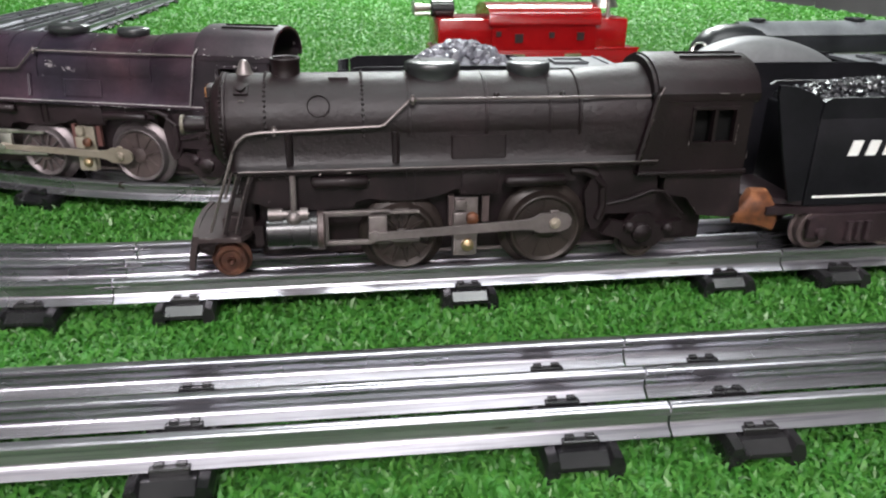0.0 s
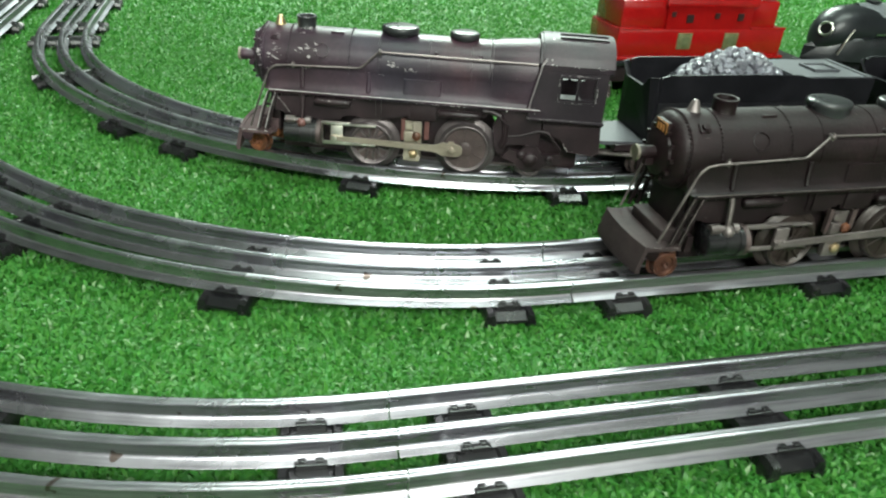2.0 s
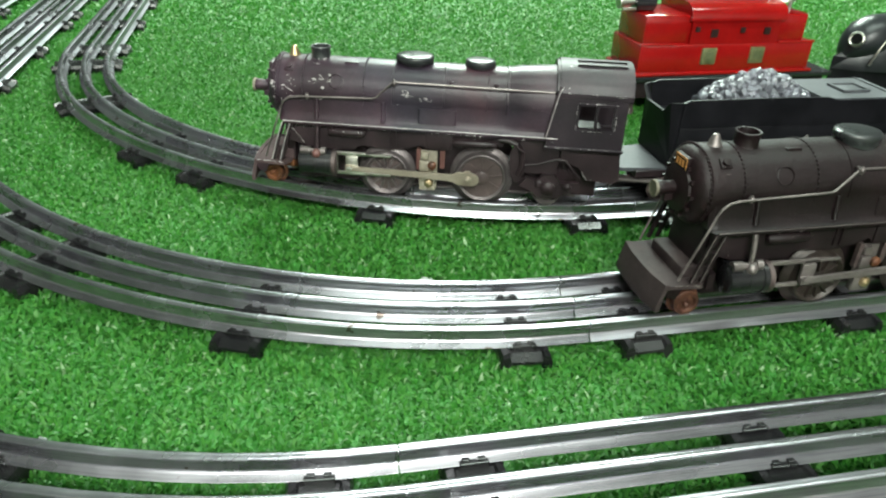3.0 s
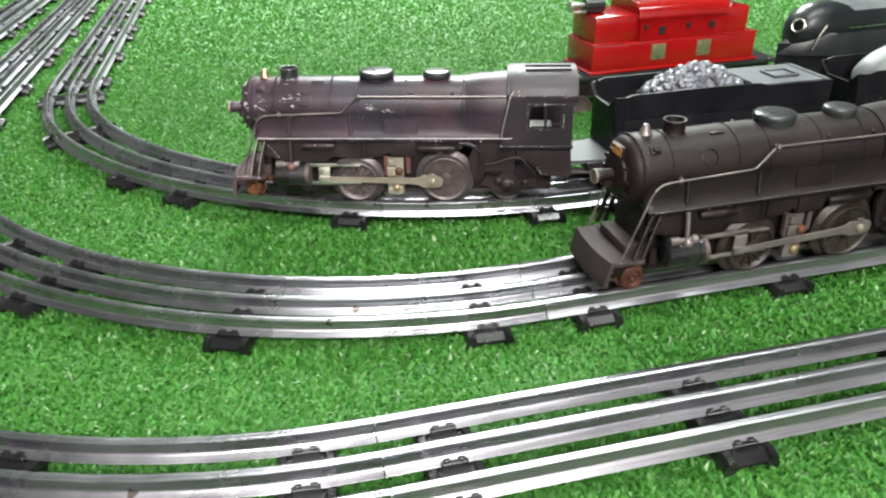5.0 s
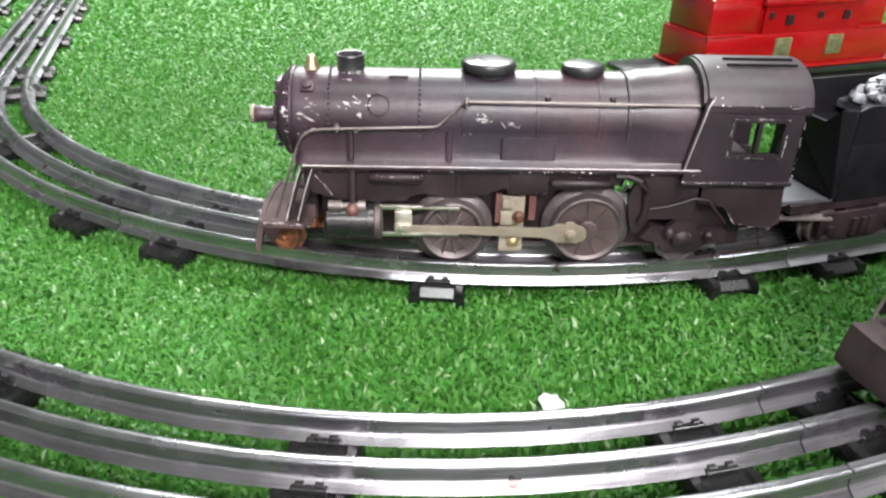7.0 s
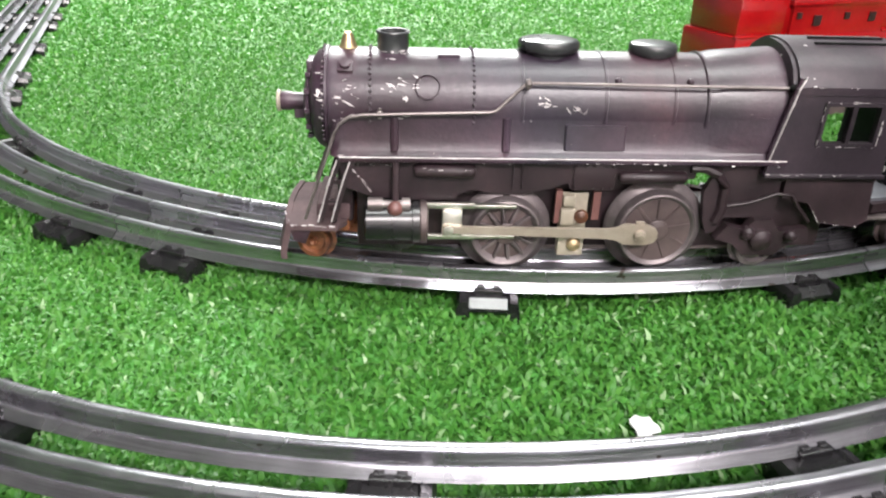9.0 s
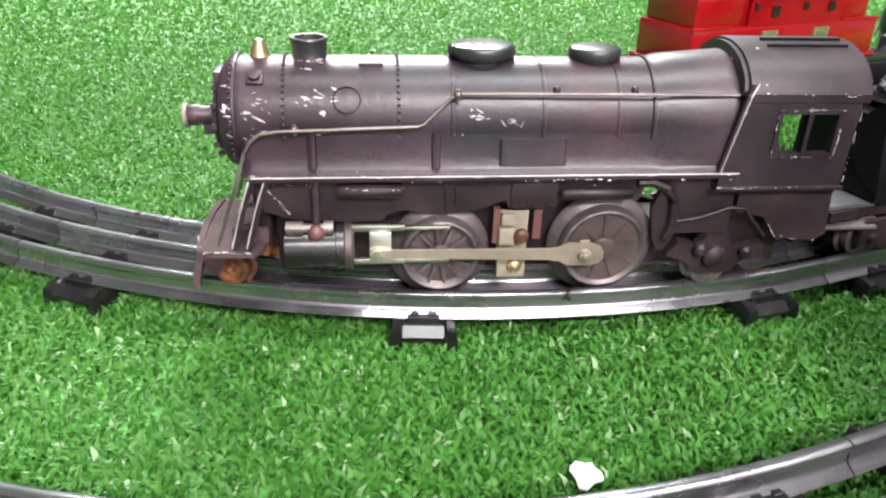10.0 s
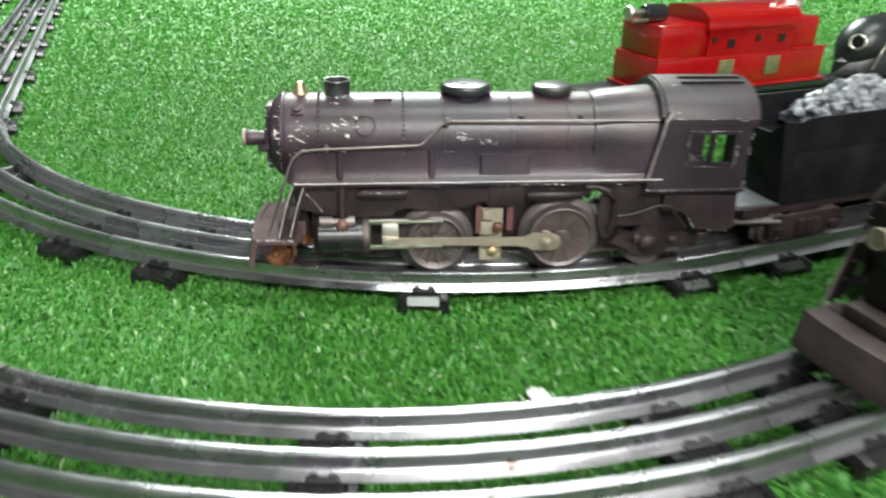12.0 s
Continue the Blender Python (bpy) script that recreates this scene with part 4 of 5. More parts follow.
def cab_shell(rt, P, L, closed):
    """Arched cab with two-pane side windows; the parts hang under the locomotive."""
    for s in (1, -1):
        y0, y1 = sorted((s * 0.0186, s * 0.0202))
        bm = new_bm()
        z0, z1, z2, z3 = 0.0510, 0.0615, 0.0741, 0.0790
        outer = [(0.1200, z0), (0.1590, z0), (0.1590, z3), (0.1248, z3)]
        hole = [(0.1350, z1), (0.1530, z1), (0.1530, z2), (0.1350, z2)]
        ov = [[bm.verts.new((x, y, z)) for x, z in outer] for y in (y0, y1)]
        hv = [[bm.verts.new((x, y, z)) for x, z in hole] for y in (y0, y1)]
        for i in range(4):
            j = (i + 1) % 4
            for o, h in zip(ov, hv):
                bm.faces.new((o[i], o[j], h[j], h[i]))
            bm.faces.new((ov[0][i], ov[0][j], ov[1][j], ov[1][i]))
            bm.faces.new((hv[0][i], hv[0][j], hv[1][j], hv[1][i]))
        side = part("cab_side", bm, P, rt)
        bm = new_bm()
        ya, yb = sorted((s * 0.0183, s * 0.0208))
        box(bm, 0.1342, 0.1538, ya, yb, z1 - 0.0008, z1 + 0.0004)
        box(bm, 0.1342, 0.1538, ya, yb, z2 - 0.0004, z2 + 0.0008)
        box(bm, 0.1342, 0.1354, ya, yb, z1, z2)
        box(bm, 0.1526, 0.1538, ya, yb, z1, z2)
        box(bm, 0.1434, 0.1448, ya, yb, z1, z2)
        part("window_frame", bm, P, side)
        bm = new_bm()
        tube(bm, [(0.1197, s * 0.0204, 0.0560), (0.1241, s * 0.0204, 0.0790), (0.1254, s * 0.0195, 0.0818)], 0.0011 if closed else 0.0008)
        part("cab_edge", bm, M["paint_brown"] if closed else M["paint"], side)
        bm = new_bm()
        box(bm, 0.1195, 0.1598, *sorted((s * 0.0170, s * 0.0214)), 0.0500, 0.0514, 0.0003)
        part("cab_sill", bm, P, rt)
        bm = new_bm()
        prism(bm, [(0.1290, 0.0505), (0.1588, 0.0505), (0.1606, 0.0340), (0.1570, 0.0315), (0.1440, 0.0330), (0.1385, 0.0400), (0.1290, 0.0420)], *sorted((s * 0.0150, s * 0.0182)))
        part("cab_apron", bm, L, rt)
    arch = [(-0.0205, 0.0770), (-0.0206, 0.0795)] + [(0.0203 * math.sin(radians(a)), 0.0780 + 0.0132 * math.cos(radians(a))) for a in range(-80, 81, 10)] + [(0.0206, 0.0795), (0.0205, 0.0770)]
    inner = [(y * 0.94, z - 0.0012) for y, z in arch]
    bm = new_bm()
    ring = arch + inner[::-1]
    loft(bm, [[Vector((x, y * f, 0.078 + (z - 0.078) * f)) for y, z in ring] for x, f in ((0.1246, 0.985), (0.1264, 1.0), (0.1602, 1.0), (0.1612, 0.985))])
    roof = part("cab_roof", bm, P, rt)
    for yy in (-0.0025, -0.0075):
        bm = new_bm()
        zz = 0.0780 + 0.0132 * math.sqrt(1 - (yy / 0.0203) ** 2)
        box(bm, 0.1330, 0.1580, yy - 0.0004, yy + 0.0004, zz - 0.0006, zz + 0.0006)
        part("roof_rib", bm, M["dark"], roof, "dark raised rib")
    bm = new_bm()
    loft(bm, [[Vector((x, y * 0.93, 0.078 + (z - 0.078) * 0.93 if z > 0.078 else z)) for y, z in [(-0.0195, 0.0510)] + arch[1:-1] + [(0.0195, 0.0510)]] for x in (0.1232, 0.1270)])
    part("cab_front", bm, P, rt)
    bm = new_bm()
    box(bm, 0.1270, 0.1596, -0.0180, 0.0180, 0.0480, 0.0500)
    part("cab_floor", bm, L, rt)
    bm = new_bm()
    lathe(bm, [(0.1270, 0.0), (0.1270, 0.0150), (0.1450 if closed else 0.1330, 0.0150), (0.1455 if closed else 0.1335, 0.0)], (0, 0, 0.0655), "x", 20)
    # Added dark block that makes this cab's windows look unlit.
    if closed:
        box(bm, 0.1440, 0.1550, -0.0160, 0.0160, 0.0505, 0.0760)
    part("backhead", bm, M["dark"], rt, "dark firebox backhead, with added filling in the closed cab")


def lengthen(rt):
    """The longer casting of the second locomotive: parts sit farther back along it, long ones are drawn out."""
    xs, ds = (0.0, 0.0838, 0.118, 0.1258, 0.1342, 0.1538, 0.165), (0.0, 0.0030, 0.0045, 0.0050, 0.0085, 0.0065, 0.0065)
    for p in rt.children:
        v = [q.co.x for q in p.data.vertices]
        if max(v) - min(v) < 0.036:
            d = float(np.interp((max(v) + min(v)) / 2, xs, ds))
            for c in [p] + list(p.children):
                c.data.transform(Matrix.Translation((d, 0, 0)))
        else:
            for c in [p] + list(p.children):
                for q in c.data.vertices:
                    q.co.x += float(np.interp(q.co.x, xs, ds))


# ---- tenders ----
def truck(rt, x):
    """Four-wheel truck under a tender or wagon."""
    for s in (1, -1):
        bm = new_bm()
        prism(bm, [(x - 0.021, 0.0300), (x - 0.018, 0.0318), (x + 0.018, 0.0318), (x + 0.021, 0.0300), (x + 0.021, 0.0225), (x + 0.013, 0.0215), (x + 0.008, 0.0195), (x - 0.008, 0.0195), (x - 0.013, 0.0215), (x - 0.021, 0.0225)], *sorted((s * 0.0195, s * 0.0212)))
        for dx in (-0.0155, 0.0155):
            lathe(bm, [(s * 0.0205, 0.0026), (s * 0.0232, 0.0024), (s * 0.0236, 0.0)], (x + dx, 0, H + 0.0078), "y", 12)
        for k in range(3):
            lathe(bm, [(0.0215, 0.0016), (0.0290, 0.0016)], (x - 0.004 + 0.004 * k, s * 0.0216, 0), "z", 8)
        part("truck_frame", bm, M["paint_low"], rt)
        for dx in (-0.0155, 0.0155):
            small_wheel(rt, x + dx, s, 0.0078, M["wheel"], "worn tender wheel", 0.0180)
    bm = new_bm()
    box(bm, x - 0.006, x + 0.006, -0.017, 0.017, 0.0235, 0.0345)
    part("bolster", bm, M["paint_low"], rt)


def coal_heap(bm, x0, x1, hw, z0, top, seed, size, count, flat=False):
    """Lumps of coal piled on a long mound."""
    g = random.Random(seed)
    for k in range(count):
        x = g.uniform(x0, x1)
        y = g.uniform(-hw, hw)
        e = 1 - abs((x - (x0 + x1) / 2) / ((x1 - x0) / 2)) ** (6 if flat else 2.2)
        z = z0 + (top - z0) * max(0.0, e) * (1 - 0.75 * (y / hw) ** 2)
        r = size * g.uniform(0.6, 1.25)
        vs = bmesh.ops.create_icosphere(bm, subdivisions=1, radius=r)["verts"]
        for q in vs:
            q.co *= g.uniform(0.72, 1.2)
        bmesh.ops.transform(bm, verts=vs, matrix=Matrix.Translation((x, y, z)) @ Euler((g.uniform(0, 6), g.uniform(0, 6), g.uniform(0, 6))).to_matrix().to_4x4())


def heap_base(bm, x0, x1, hw, z0, top, flat=False):
    rings = []
    for i in range(15):
        x = x0 + (x1 - x0) * i / 14
        e = max(0.02, 1 - abs((i - 7) / 7) ** (6 if flat else 2.2))
        rings.append([Vector((x, hw * q, z0 - 0.001 + (top - z0) * e * (1 - 0.75 * q * q))) for q in (-1, -0.6, -0.25, 0.25, 0.6, 1)] + [Vector((x, hw, z0 - 0.004)), Vector((x, -hw, z0 - 0.004))])
    loft(bm, rings)


def moulded_load(bm, x0, x1, hw, z0, top):
    """A smooth hump with steep rounded sides, longer at its rear slope."""
    rings = []
    for i in range(25):
        u = i / 24
        e = math.sin(math.pi * u ** 0.85) ** 0.6 if 0 < i < 24 else 0.02
        arc = [(math.copysign(abs(math.cos(a)) ** 0.7, math.cos(a)), max(0.0, math.sin(a)) ** 0.8) for a in [math.pi * k / 16 for k in range(17)]]
        rings.append([Vector((x0 + (x1 - x0) * u, hw * (0.35 + 0.65 * e) * c, z0 + (top - z0) * e * d)) for c, d in arc])
    loft(bm, rings)


def tender_low(moulded=False):
    """Low tender with an open bunker, a heap of coal or a moulded load, and a flat rear deck."""
    rt = root("coal_tender", "black toy tender with a smooth pale grey moulded load" if moulded else "black toy tender with a heap of silvery coal", "tender", "tenders")
    S = M["satin_black"]
    hw, z0, x1 = 0.0195, 0.0360, 0.1350
    back = 0.112 if moulded else 0.091
    bm = new_bm()
    box(bm, 0.0, x1, -hw, hw, z0, 0.0600, 0.0008)
    part("body", bm, S, rt)
    for s in (1, -1):
        bm = new_bm()
        out = [(0.0, 0.0600), (0.0, 0.0738), (0.004, 0.0752), (0.060, 0.0756), (back - 0.005, 0.0752), (back, 0.0735), (x1, 0.0735), (x1, 0.0600)]
        prism(bm, out, *sorted((s * hw, s * (hw - 0.0012))))
        part("side_sheet", bm, S, rt)
    bm = new_bm()
    face = [(-hw, z0 + 0.002), (-hw, 0.0738), (-0.0165, 0.0735), (-0.0100, 0.0672), (0.0100, 0.0672), (0.0165, 0.0735), (hw, 0.0738), (hw, z0 + 0.002)]
    loft(bm, [[Vector((x - (0.004 if abs(y) < hw - 0.001 else 0.0), y, z)) for y, z in face] for x in (-0.0022, -0.0004)])
    part("end_sheet", bm, S, rt)
    bm = new_bm()
    box(bm, x1 - 0.0012, x1 - 0.0001, -0.0183, 0.0183, 0.0600, 0.0734)
    part("end_sheet", bm, S, rt)
    bm = new_bm()
    slab(bm, [(back - 0.007, -0.0183), (0.1337, -0.0183), (0.1337, 0.0183), (back - 0.007, 0.0183)], 0.0722, 0.0741)
    deck = part("rear_deck", bm, M["deck_grey"], rt, "dark rear deck greyed by painted sheen")
    bm = new_bm()
    hatch = 0.0120 if moulded else 0.0
    box(bm, 0.1030 + hatch, 0.1180, -0.0075, 0.0045, 0.0739, 0.0746, 0.0002)
    for q in ((0.1018 + hatch, 0.1192, -0.0087, -0.0075), (0.1018 + hatch, 0.1192, 0.0045, 0.0057), (0.1018 + hatch, 0.1030 + hatch, -0.0075, 0.0045), (0.1180, 0.1192, -0.0075, 0.0045)):
        box(bm, *q, 0.0739, 0.0756, 0.0002)
    part("water_hatch", bm, M["deck_grey"], deck)
    bm = new_bm()
    box(bm, 0.1290, 0.1300, -0.0183, 0.0183, 0.0739, 0.0748, 0.0002)
    part("deck_rib", bm, M["deck_grey"], deck)
    bm = new_bm()
    if moulded:
        moulded_load(bm, 0.010, 0.1020, 0.0172, 0.0640, 0.0862)
        part("load", bm, M["load_grey"], rt, "smooth pale grey moulded load")
    else:
        heap_base(bm, 0.026, 0.086, 0.0182, 0.0665, 0.0835)
        coal_heap(bm, 0.026, 0.085, 0.0168, 0.0668, 0.0832, 5, 0.0026, 330)
        part("coal", bm, M["coal"], rt, "heap of glossy silvery coal lumps")
    bm = new_bm()
    slab(bm, [(-0.036, -0.0120), (-0.026, -0.0150), (0.0, -0.0180), (0.0, 0.0180), (-0.026, 0.0150), (-0.036, 0.0120)], 0.0352, 0.0372)
    lathe(bm, [(0.0365, 0.0018), (0.0378, 0.0018)], (-0.0300, -0.0075, 0), "z", 12)
    part("front_platform", bm, M["deck_grey"], rt, "grey front platform")
    bm = new_bm()
    box(bm, -0.020, x1 + 0.004, -0.0185, 0.0185, 0.0325, 0.0360)
    part("frame", bm, M["paint_low"], rt)
    truck(rt, 0.015)
    truck(rt, 0.105)
    for c in rt.children_recursive:
        c.data.transform(Matrix.Translation((0, 0, -H)))
    return rt


def tender_tall():
    """Slab-sided black tender with a white stripe and white lettering along its side."""
    rt = root("lettered_tender", "black slab-sided tender with white lettering and coal load", "tender", "tenders")
    S = M["satin_black"]
    hw, z0, x1 = 0.0190, 0.0345, 0.1500
    bm = new_bm()
    box(bm, 0.0, x1, -hw, hw, z0, 0.0700, 0.0012)
    part("body", bm, S, rt)
    for s in (1, -1):
        bm = new_bm()
        prism(bm, [(0.0, 0.0690), (0.0005, 0.0752), (0.0030, 0.0768), (x1, 0.0768), (x1, 0.0690)], *sorted((s * hw, s * (hw - 0.0014))))
        part("side_sheet", bm, S, rt)
        bm = new_bm()
        prism(bm, [(-0.0005, 0.0370), (0.0, 0.0755), (-0.0030, 0.0780), (-0.0120, 0.0810), (-0.0180, 0.0815), (-0.0180, 0.0780), (-0.0120, 0.0560), (-0.0060, 0.0370)], *sorted((s * (hw - 0.002), s * (hw - 0.0005))))
        part("front_wing", bm, S, rt)
        bm = new_bm()
        y0, y1 = sorted((s * hw, s * (hw + 0.0004)))
        box(bm, 0.0030, x1 - 0.003, y0, y1, 0.0383, 0.0391)
        part("stripe", bm, M["white"], rt, "thin white stripe")
        for k in range(15):
            bm = new_bm()
            x = 0.0140 + 0.0072 * k
            prism(bm, [(x, 0.0548), (x + 0.0042, 0.0548), (x + 0.0056, 0.0606), (x + 0.0014, 0.0606)], y0, y1)
            part("letter_bar", bm, M["white"], rt, "slanted white lettering")
    bm = new_bm()
    heap_base(bm, 0.002, 0.110, 0.0174, 0.0725, 0.0795, True)
    coal_heap(bm, 0.003, 0.108, 0.0168, 0.0725, 0.0795, 9, 0.0014, 700, True)
    part("coal", bm, M["fine_coal"], rt, "fine black coal load")
    bm = new_bm()
    slab(bm, [(0.110, -0.0175), (x1 - 0.001, -0.0175), (x1 - 0.001, 0.0175), (0.110, 0.0175)], 0.0700, 0.0755)
    part("rear_deck", bm, M["deck_grey"], rt)
    bm = new_bm()
    slab(bm, [(-0.020, -0.012), (0.0, -0.0180), (0.0, 0.0180), (-0.020, 0.012)], 0.0352, 0.0372)
    box(bm, -0.014, x1 + 0.003, -0.0180, 0.0180, 0.0315, 0.0345)
    part("frame", bm, M["paint_low"], rt)
    bm = new_bm()
    rings = []
    for x, q, z in ((-0.0250, 0.003, 0.030), (-0.0200, 0.0075, 0.0340), (-0.0130, 0.0080, 0.0330), (-0.0080, 0.0060, 0.0290)):
        rings.append([Vector((x, -0.013 + q * 0.5 * math.cos(2 * math.pi * k / 12), z + q * math.sin(2 * math.pi * k / 12))) for k in range(12)])
    loft(bm, rings)
    part("coupler_box", bm, M["rust"], rt, "rusty coupler casting")
    truck(rt, 0.024)
    truck(rt, 0.120)
    for c in rt.children_recursive:
        c.data.transform(Matrix.Translation((0, 0, -H)))
    return rt


# ---- red switcher standing on the mat ----
def switcher():
    rt = root("red_switcher", "bright red toy switcher on a black deck", "toy locomotive", "toy locomotives")
    Rm = M["red"]
    y0, y1 = 0.0, 0.0480
    ym = (y0 + y1) / 2
    bm = new_bm()
    box(bm, 0.0280, 0.1820, y0, y1, 0.0370, 0.0592, 0.0018)
    lower = part("lower_body", bm, Rm, rt)
    bm = new_bm()
    box(bm, 0.0255, 0.185, y0 - 0.0022, y1 + 0.0022, 0.0352, 0.0376, 0.0008)
    part("skirt_flange", bm, Rm, lower)
    for x0, x1 in ((0.0300, 0.0720), (0.1440, 0.1730)):
        bm = new_bm()
        box(bm, x0, x1, y0 + 0.0025, y1 - 0.0025, 0.0585, 0.0805, 0.0022)
        part("hood", bm, Rm, rt)
    bm = new_bm()
    box(bm, 0.0690, 0.1470, y0 + 0.0004, y1 - 0.0004, 0.0585, 0.0785)
    cab = part("cab", bm, Rm, rt)
    bm = new_bm()
    half = (y1 - y0) / 2 + 0.0010
    ring = [(ym + half * math.cos(math.pi * k / 14), 0.0778 + 0.0125 * math.sin(math.pi * k / 14) ** 0.62) for k in range(15)]
    ring += [(ym - half, 0.0762), (ym + half, 0.0762)]
    loft(bm, [[Vector((x, ym + (y - ym) * f, z)) for y, z in ring] for x, f in ((0.0668, 0.985), (0.0683, 1.0), (0.1490, 1.0), (0.1505, 0.985))])
    part("cab_roof", bm, Rm, cab)
    for x in (0.0875, 0.1305):
        bm = new_bm()
        box(bm, x - 0.0064, x + 0.0064, y0 - 0.0012, y0 + 0.001, 0.0432, 0.0558, 0.0004)
        w = part("window_frame", bm, M["window_olive"], lower, "olive framed square window")
        bm = new_bm()
        box(bm, x - 0.0034, x + 0.0034, y0 - 0.0016, y0, 0.0464, 0.0531)
        part("window_pane", bm, M["olive_dark"], w)
    for x, z, q in ((0.0738, 0.0702, 0.0018), (0.0890, 0.0670, 0.0030), (0.1135, 0.0692, 0.0020), (0.1355, 0.0682, 0.0027)):
        bm = new_bm()
        box(bm, x - q, x + q, y0 - 0.0006, y0 + 0.002, z - q, z + q)
        part("cab_window", bm, M["dark_red"], cab, "small dark red window opening")
    for x0, x1 in ((0.0275, 0.0560), (0.1480, 0.1825)):
        bm = new_bm()
        box(bm, x0, x1, y0 - 0.0004, y0 + 0.0030, 0.0580, 0.0600, 0.0009)
        part("ledge", bm, Rm, lower)
    # horn box and bell stand
    bm = new_bm()
    lathe(bm, [(0.0270, 0.0), (0.0270, 0.0052), (0.0280, 0.0060), (0.0430, 0.0060), (0.0440, 0.0052), (0.0440, 0.0)], (0, ym - 0.004, 0.0862), "x", 20)
    horn = part("horn_drum", bm, M["gloss_black"], rt, "glossy black drum on the hood")
    bm = new_bm()
    lathe(bm, [(0.0140, 0.0044), (0.0150, 0.0050), (0.0160, 0.0030), (0.0270, 0.0022)], (0, ym - 0.004, 0.0870), "x", 16)
    tube(bm, [(0.0150, ym - 0.010, 0.0830), (0.0260, ym - 0.010, 0.0830)], 0.0014)
    part("horn_bell", bm, M["nickel"], horn, "bright silver horn")
    bm = new_bm()
    for yy in (ym - 0.0118, ym + 0.0118):
        tube(bm, [(0.1600, yy, 0.0795), (0.1600, yy, 0.0960), (0.1605, yy * 0.6 + ym * 0.4, 0.1060), (0.1605, ym, 0.1085)], 0.0016)
    st = part("bell_stand", bm, M["nickel"], rt, "bright bell bracket")
    bm = new_bm()
    lathe(bm, [(0.0870, 0.0108), (0.0882, 0.0102), (0.0920, 0.0088), (0.0985, 0.0080), (0.1045, 0.0064), (0.1082, 0.0030), (0.1092, 0.0)], (0.1605, ym, 0), "z", 20)
    part("bell", bm, M["nickel"], st, "silver bell")
    bm = new_bm()
    lathe(bm, [(0.1680, 0.0), (0.1680, 0.0030), (0.1780, 0.0034), (0.1785, 0.0)], (0, ym - 0.004, 0.0985), "x", 12)
    tube(bm, [(0.1620, ym - 0.003, 0.0985), (0.1690, ym - 0.004, 0.0985)], 0.0014)
    part("lamp", bm, M["dark"], st)
    # deck, frame and wheels
    bm = new_bm()
    box(bm, -0.0100, 0.2050, y0 - 0.003, y1 + 0.003, 0.0310, 0.0350, 0.0008)
    part("deck", bm, M["gloss_black"], rt, "black end deck")
    bm = new_bm()
    box(bm, -0.0070, 0.2020, y0 + 0.002, y1 - 0.002, 0.0170, 0.0312, 0.0008)
    part("frame", bm, M["paint_low"], rt)
    for s, yy in ((-1, y0 + 0.004), (1, y1 - 0.004)):
        for x in (0.020, 0.060, 0.126, 0.166):
            bm = new_bm()
            lathe(bm, [(0.0, 0.0), (0.0, 0.0105), (s * 0.0040, 0.0105), (s * 0.0042, 0.0088), (s * 0.0032, 0.0080), (s * 0.0032, 0.0)], (x, yy, 0.0080), "y", 24)
            part("wheel", bm, M["wheel"], rt)
    return rt


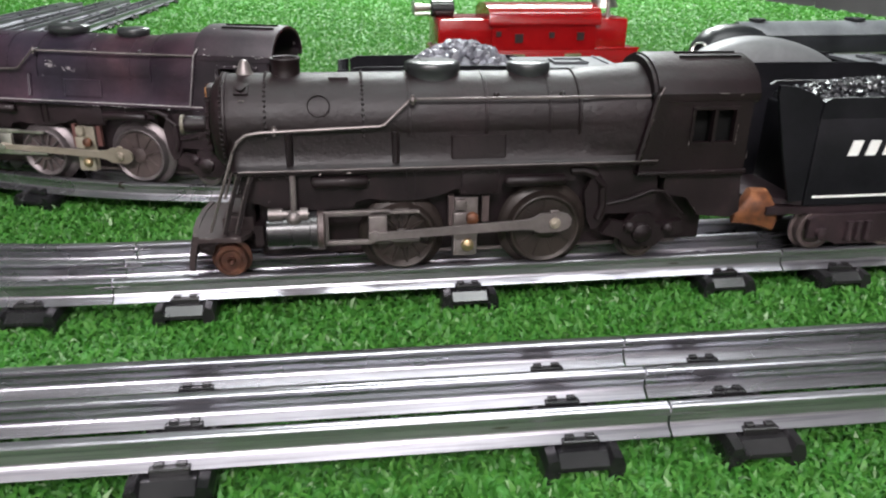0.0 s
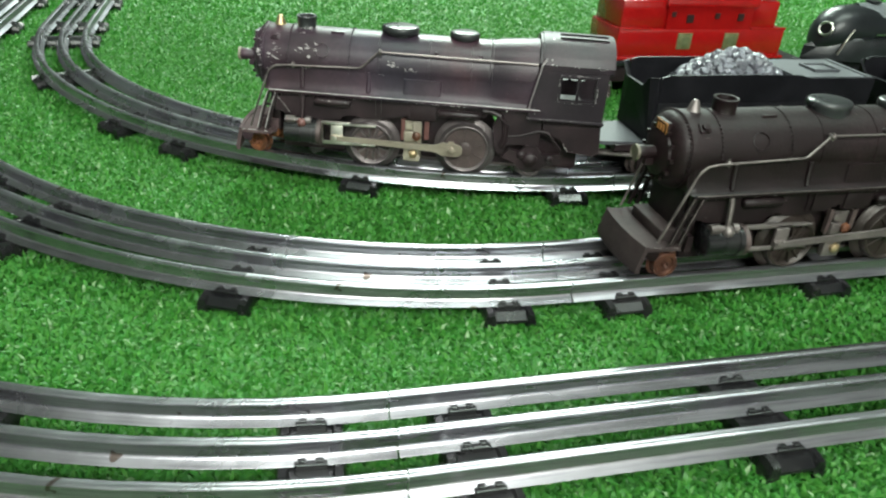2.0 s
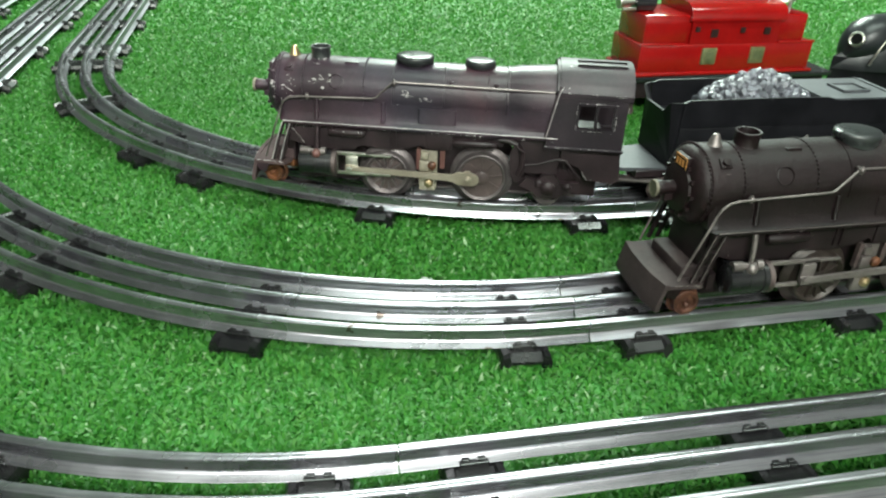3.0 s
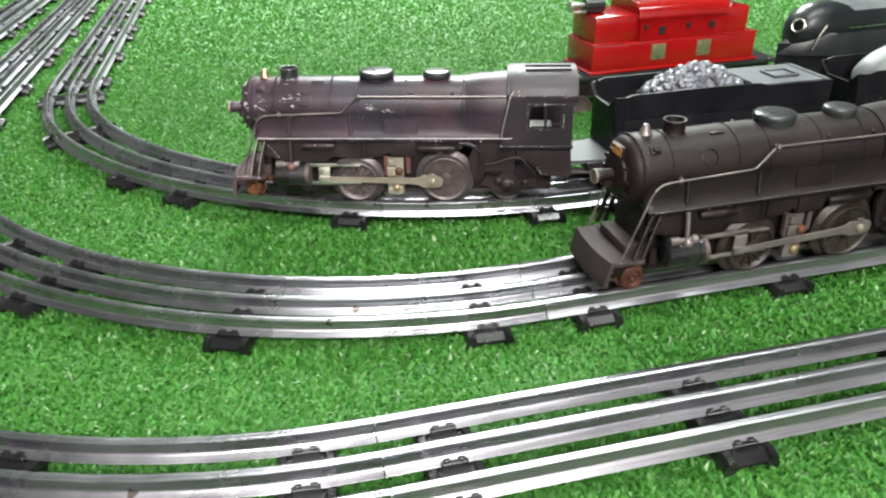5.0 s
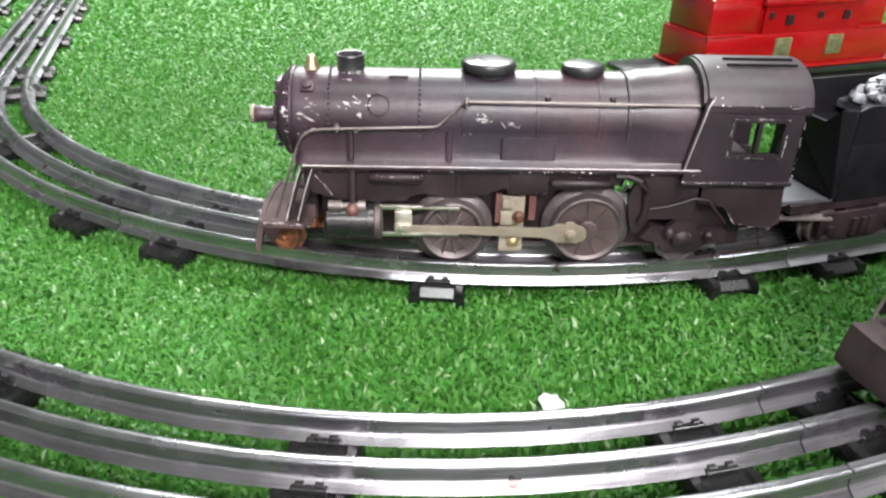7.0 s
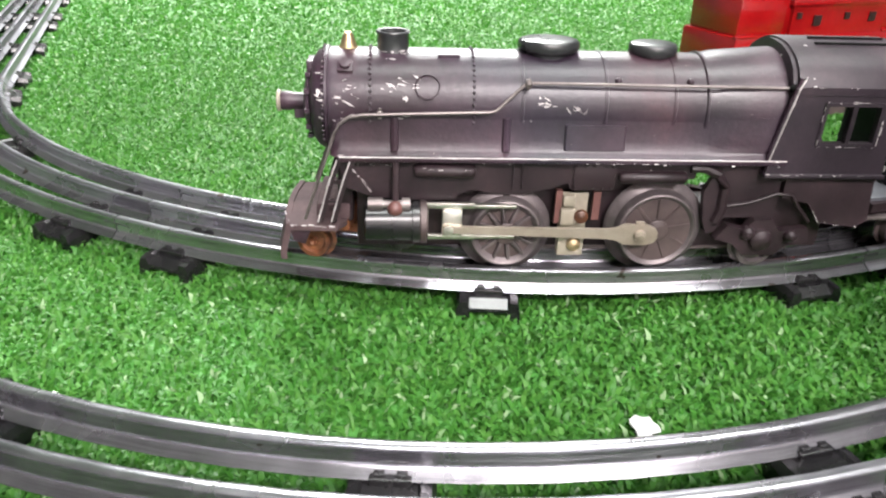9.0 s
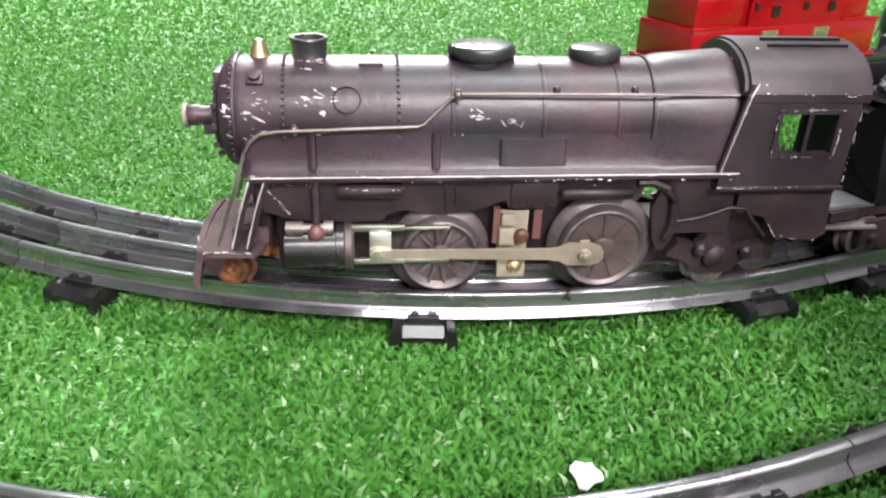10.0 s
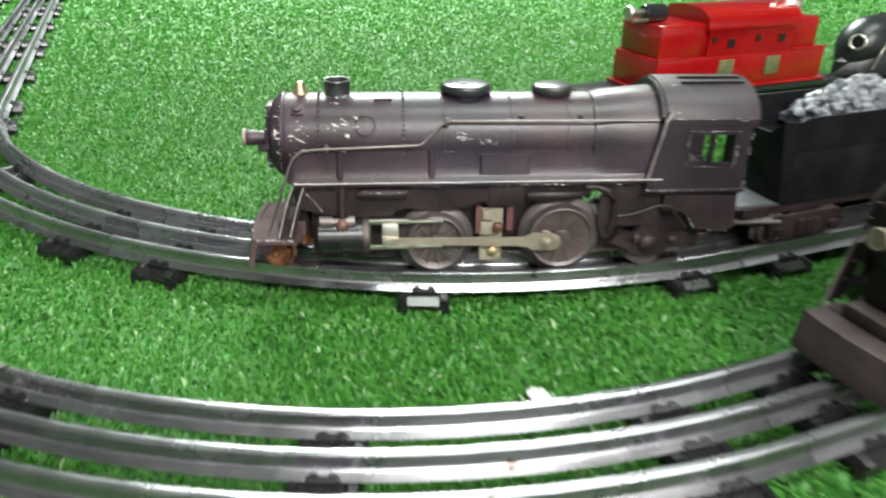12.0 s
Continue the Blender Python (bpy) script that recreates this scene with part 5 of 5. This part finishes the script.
# ---- streamlined locomotive ----
def streamliner():
    rt = root("streamlined_locomotive", "glossy black streamlined toy locomotive with a bullet nose", "toy locomotive", "toy locomotives")
    K = M["shroud_black"]
    bm = new_bm()
    rings = []
    n = 28
    for x, r, zc in ((-0.004, 0.004, 0.0440), (-0.002, 0.0090, 0.0465), (0.003, 0.0140, 0.0505), (0.010, 0.0176, 0.0535), (0.020, 0.0196, 0.0548), (0.034, 0.0203, 0.0550), (0.055, 0.0204, 0.0550), (0.235, 0.0204, 0.0550)):
        rings.append([Vector((x, r * math.cos(2 * math.pi * k / n), zc + r * math.sin(2 * math.pi * k / n))) for k in range(n)])
    loft(bm, rings)
    part("boiler_shroud", bm, K, rt)
    # Pale strip standing in for ceiling light shining on the black shroud.
    bm = new_bm()
    ring = [(0.0212 * math.sin(radians(a)), 0.0556 + 0.0212 * math.cos(radians(a))) for a in range(-56, 57, 8)]
    ring += [(y * 0.96, z - 0.0008) for y, z in ring[::-1]]
    loft(bm, [[Vector((x, y * f, z)) for y, z in ring] for x, f in ((0.034, 0.45), (0.042, 0.75), (0.056, 1.0), (0.234, 1.0))])
    part("top_panel", bm, M["sheen_grey"], rt, "pale grey strip standing in for sheen on the black top")
    bm = new_bm()
    plan = [(-0.012, 0.0), (0.004, -0.013), (0.030, -0.0235), (0.235, -0.0240), (0.235, 0.0240), (0.030, 0.0235), (0.004, 0.013)]
    loft(bm, [[Vector((x + max(0.0, 0.030 - x) * f, y, z)) for x, y in plan] for z, f in ((0.0300, 0.0), (0.0400, 0.06), (0.0480, 0.35), (0.0500, 0.6))])
    part("side_skirt", bm, K, rt)
    bm = new_bm()
    loft(bm, [[Vector((x, y * 0.8, z)) for x, y in plan] for z in (0.0100, 0.0405)])
    part("frame", bm, M["satin_black"], rt)
    for s in (1, -1):
        bm = new_bm()
        tube(bm, [(0.020, s * 0.0200, 0.0580), (0.0145, s * 0.0196, 0.0480), (0.010, s * 0.0190, 0.0360)], 0.0009)
        part("hand_rail", bm, M["nickel"], rt, "bright hand rail")
        bm = new_bm()
        box(bm, 0.046, 0.200, *sorted((s * 0.0205, s * 0.0212)), 0.0525, 0.0537)
        part("trim_strip", bm, M["nickel"], rt, "bright trim strip")
    nose = Matrix.Translation((0.0015, -0.0075, 0.0555)) @ Matrix.Rotation(radians(28), 4, "Z") @ Matrix.Rotation(radians(20), 4, "Y")
    bm = new_bm()
    lathe(bm, [(-0.0042, 0.0046), (-0.0050, 0.0056), (-0.0046, 0.0063), (-0.0030, 0.0065), (0.009, 0.0066)], (0, 0, 0), "x", 24)
    bm.transform(nose)
    hl = part("headlight_ring", bm, M["nickel"], rt, "bright headlight ring")
    bm = new_bm()
    lathe(bm, [(-0.0044, 0.0), (-0.0042, 0.0047), (0.006, 0.0)], (0, 0, 0), "x", 20)
    bm.transform(nose)
    part("headlight_lens", bm, M["dark"], hl)
    for x, a in ((0.0520, 0.0066), (0.1420, 0.0080), (0.185, 0.0066)):
        bm = new_bm()
        lathe(bm, [(0.0720, a * 0.7), (0.0755, a * 0.66), (0.0775, a), (0.0790, a * 0.98), (0.0792, a * 0.7), (0.0780, 0.0)], (x, 0, 0), "z", 22)
        part("dome", bm, K, rt)
    bm = new_bm()
    box(bm, 0.196, 0.240, -0.0225, 0.0225, 0.0595, 0.0790, 0.005)
    part("cab", bm, K, rt)
    for s in (1, -1):
        for x in (0.050, 0.085, 0.120, 0.160, 0.205):
            bm = new_bm()
            lathe(bm, [(s * 0.0215, 0.0), (s * 0.0215, 0.0100), (s * 0.0175, 0.0102), (s * 0.0175, 0.0)], (x, 0, 0.0115), "y", 20)
            part("wheel", bm, M["wheel"], rt)
    return rt


def paper_scrap():
    g = random.Random(4)
    bm = new_bm()
    pts = []
    for k in range(14):
        a = 2 * math.pi * k / 14
        r = g.uniform(0.6, 1.0)
        pts.append((0.0058 * r * math.cos(a), 0.0046 * r * math.sin(a), 0.0006 * math.sin(3 * a) + 0.0008 * g.random()))
    top = [bm.verts.new(p) for p in pts]
    mid = bm.verts.new((0, 0, 0.0016))
    low = [bm.verts.new((x, y, z - 0.0004)) for x, y, z in pts]
    for i in range(14):
        j = (i + 1) % 14
        bm.faces.new((top[i], top[j], mid))
        bm.faces.new((top[i], low[i], low[j], top[j]))
    bm.faces.new(low[::-1])
    return thing("paper_scrap", bm, M["paper"], "torn scrap of white paper lying on the grass", "paper scrap")


# ---- set everything in place ----
ground_sheet()
room()
lay_tracks()

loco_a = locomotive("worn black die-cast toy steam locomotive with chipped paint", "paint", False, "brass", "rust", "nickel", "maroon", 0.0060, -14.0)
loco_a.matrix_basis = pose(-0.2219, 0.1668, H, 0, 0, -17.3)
loco_b = locomotive("brownish black die-cast toy steam locomotive with an orange number plate", "paint_brown", True, "wire", "rust_shade", "wire", "wire", 0.0, 0.0, 0.0095, 0.0035)
lengthen(loco_b)
loco_b.matrix_basis = pose(-0.0630, 0.0225, H, 0, 0, 0)
tend_a = tender_low()
tend_a.matrix_basis = pose(-0.0390, 0.1300, H - 0.002, 0, 0, -1.0)
tend_c = tender_low(True)
tend_c.matrix_basis = pose(0.1240, 0.1296, H - 0.002)
tend_b = tender_tall()
tend_b.matrix_basis = pose(0.1310, 0.0228, H)
red = switcher()
red.matrix_basis = pose(-0.0030, 0.2890, -0.0025, 0, 0, 2.0)
torp = streamliner()
torp.matrix_basis = pose(0.2390, 0.3270, -0.0045, 0, 0, 4)
scrap = paper_scrap()
scrap.matrix_basis = pose(-0.1835, 0.0640, TURF, 10, 4, 20)

turf_stuff()
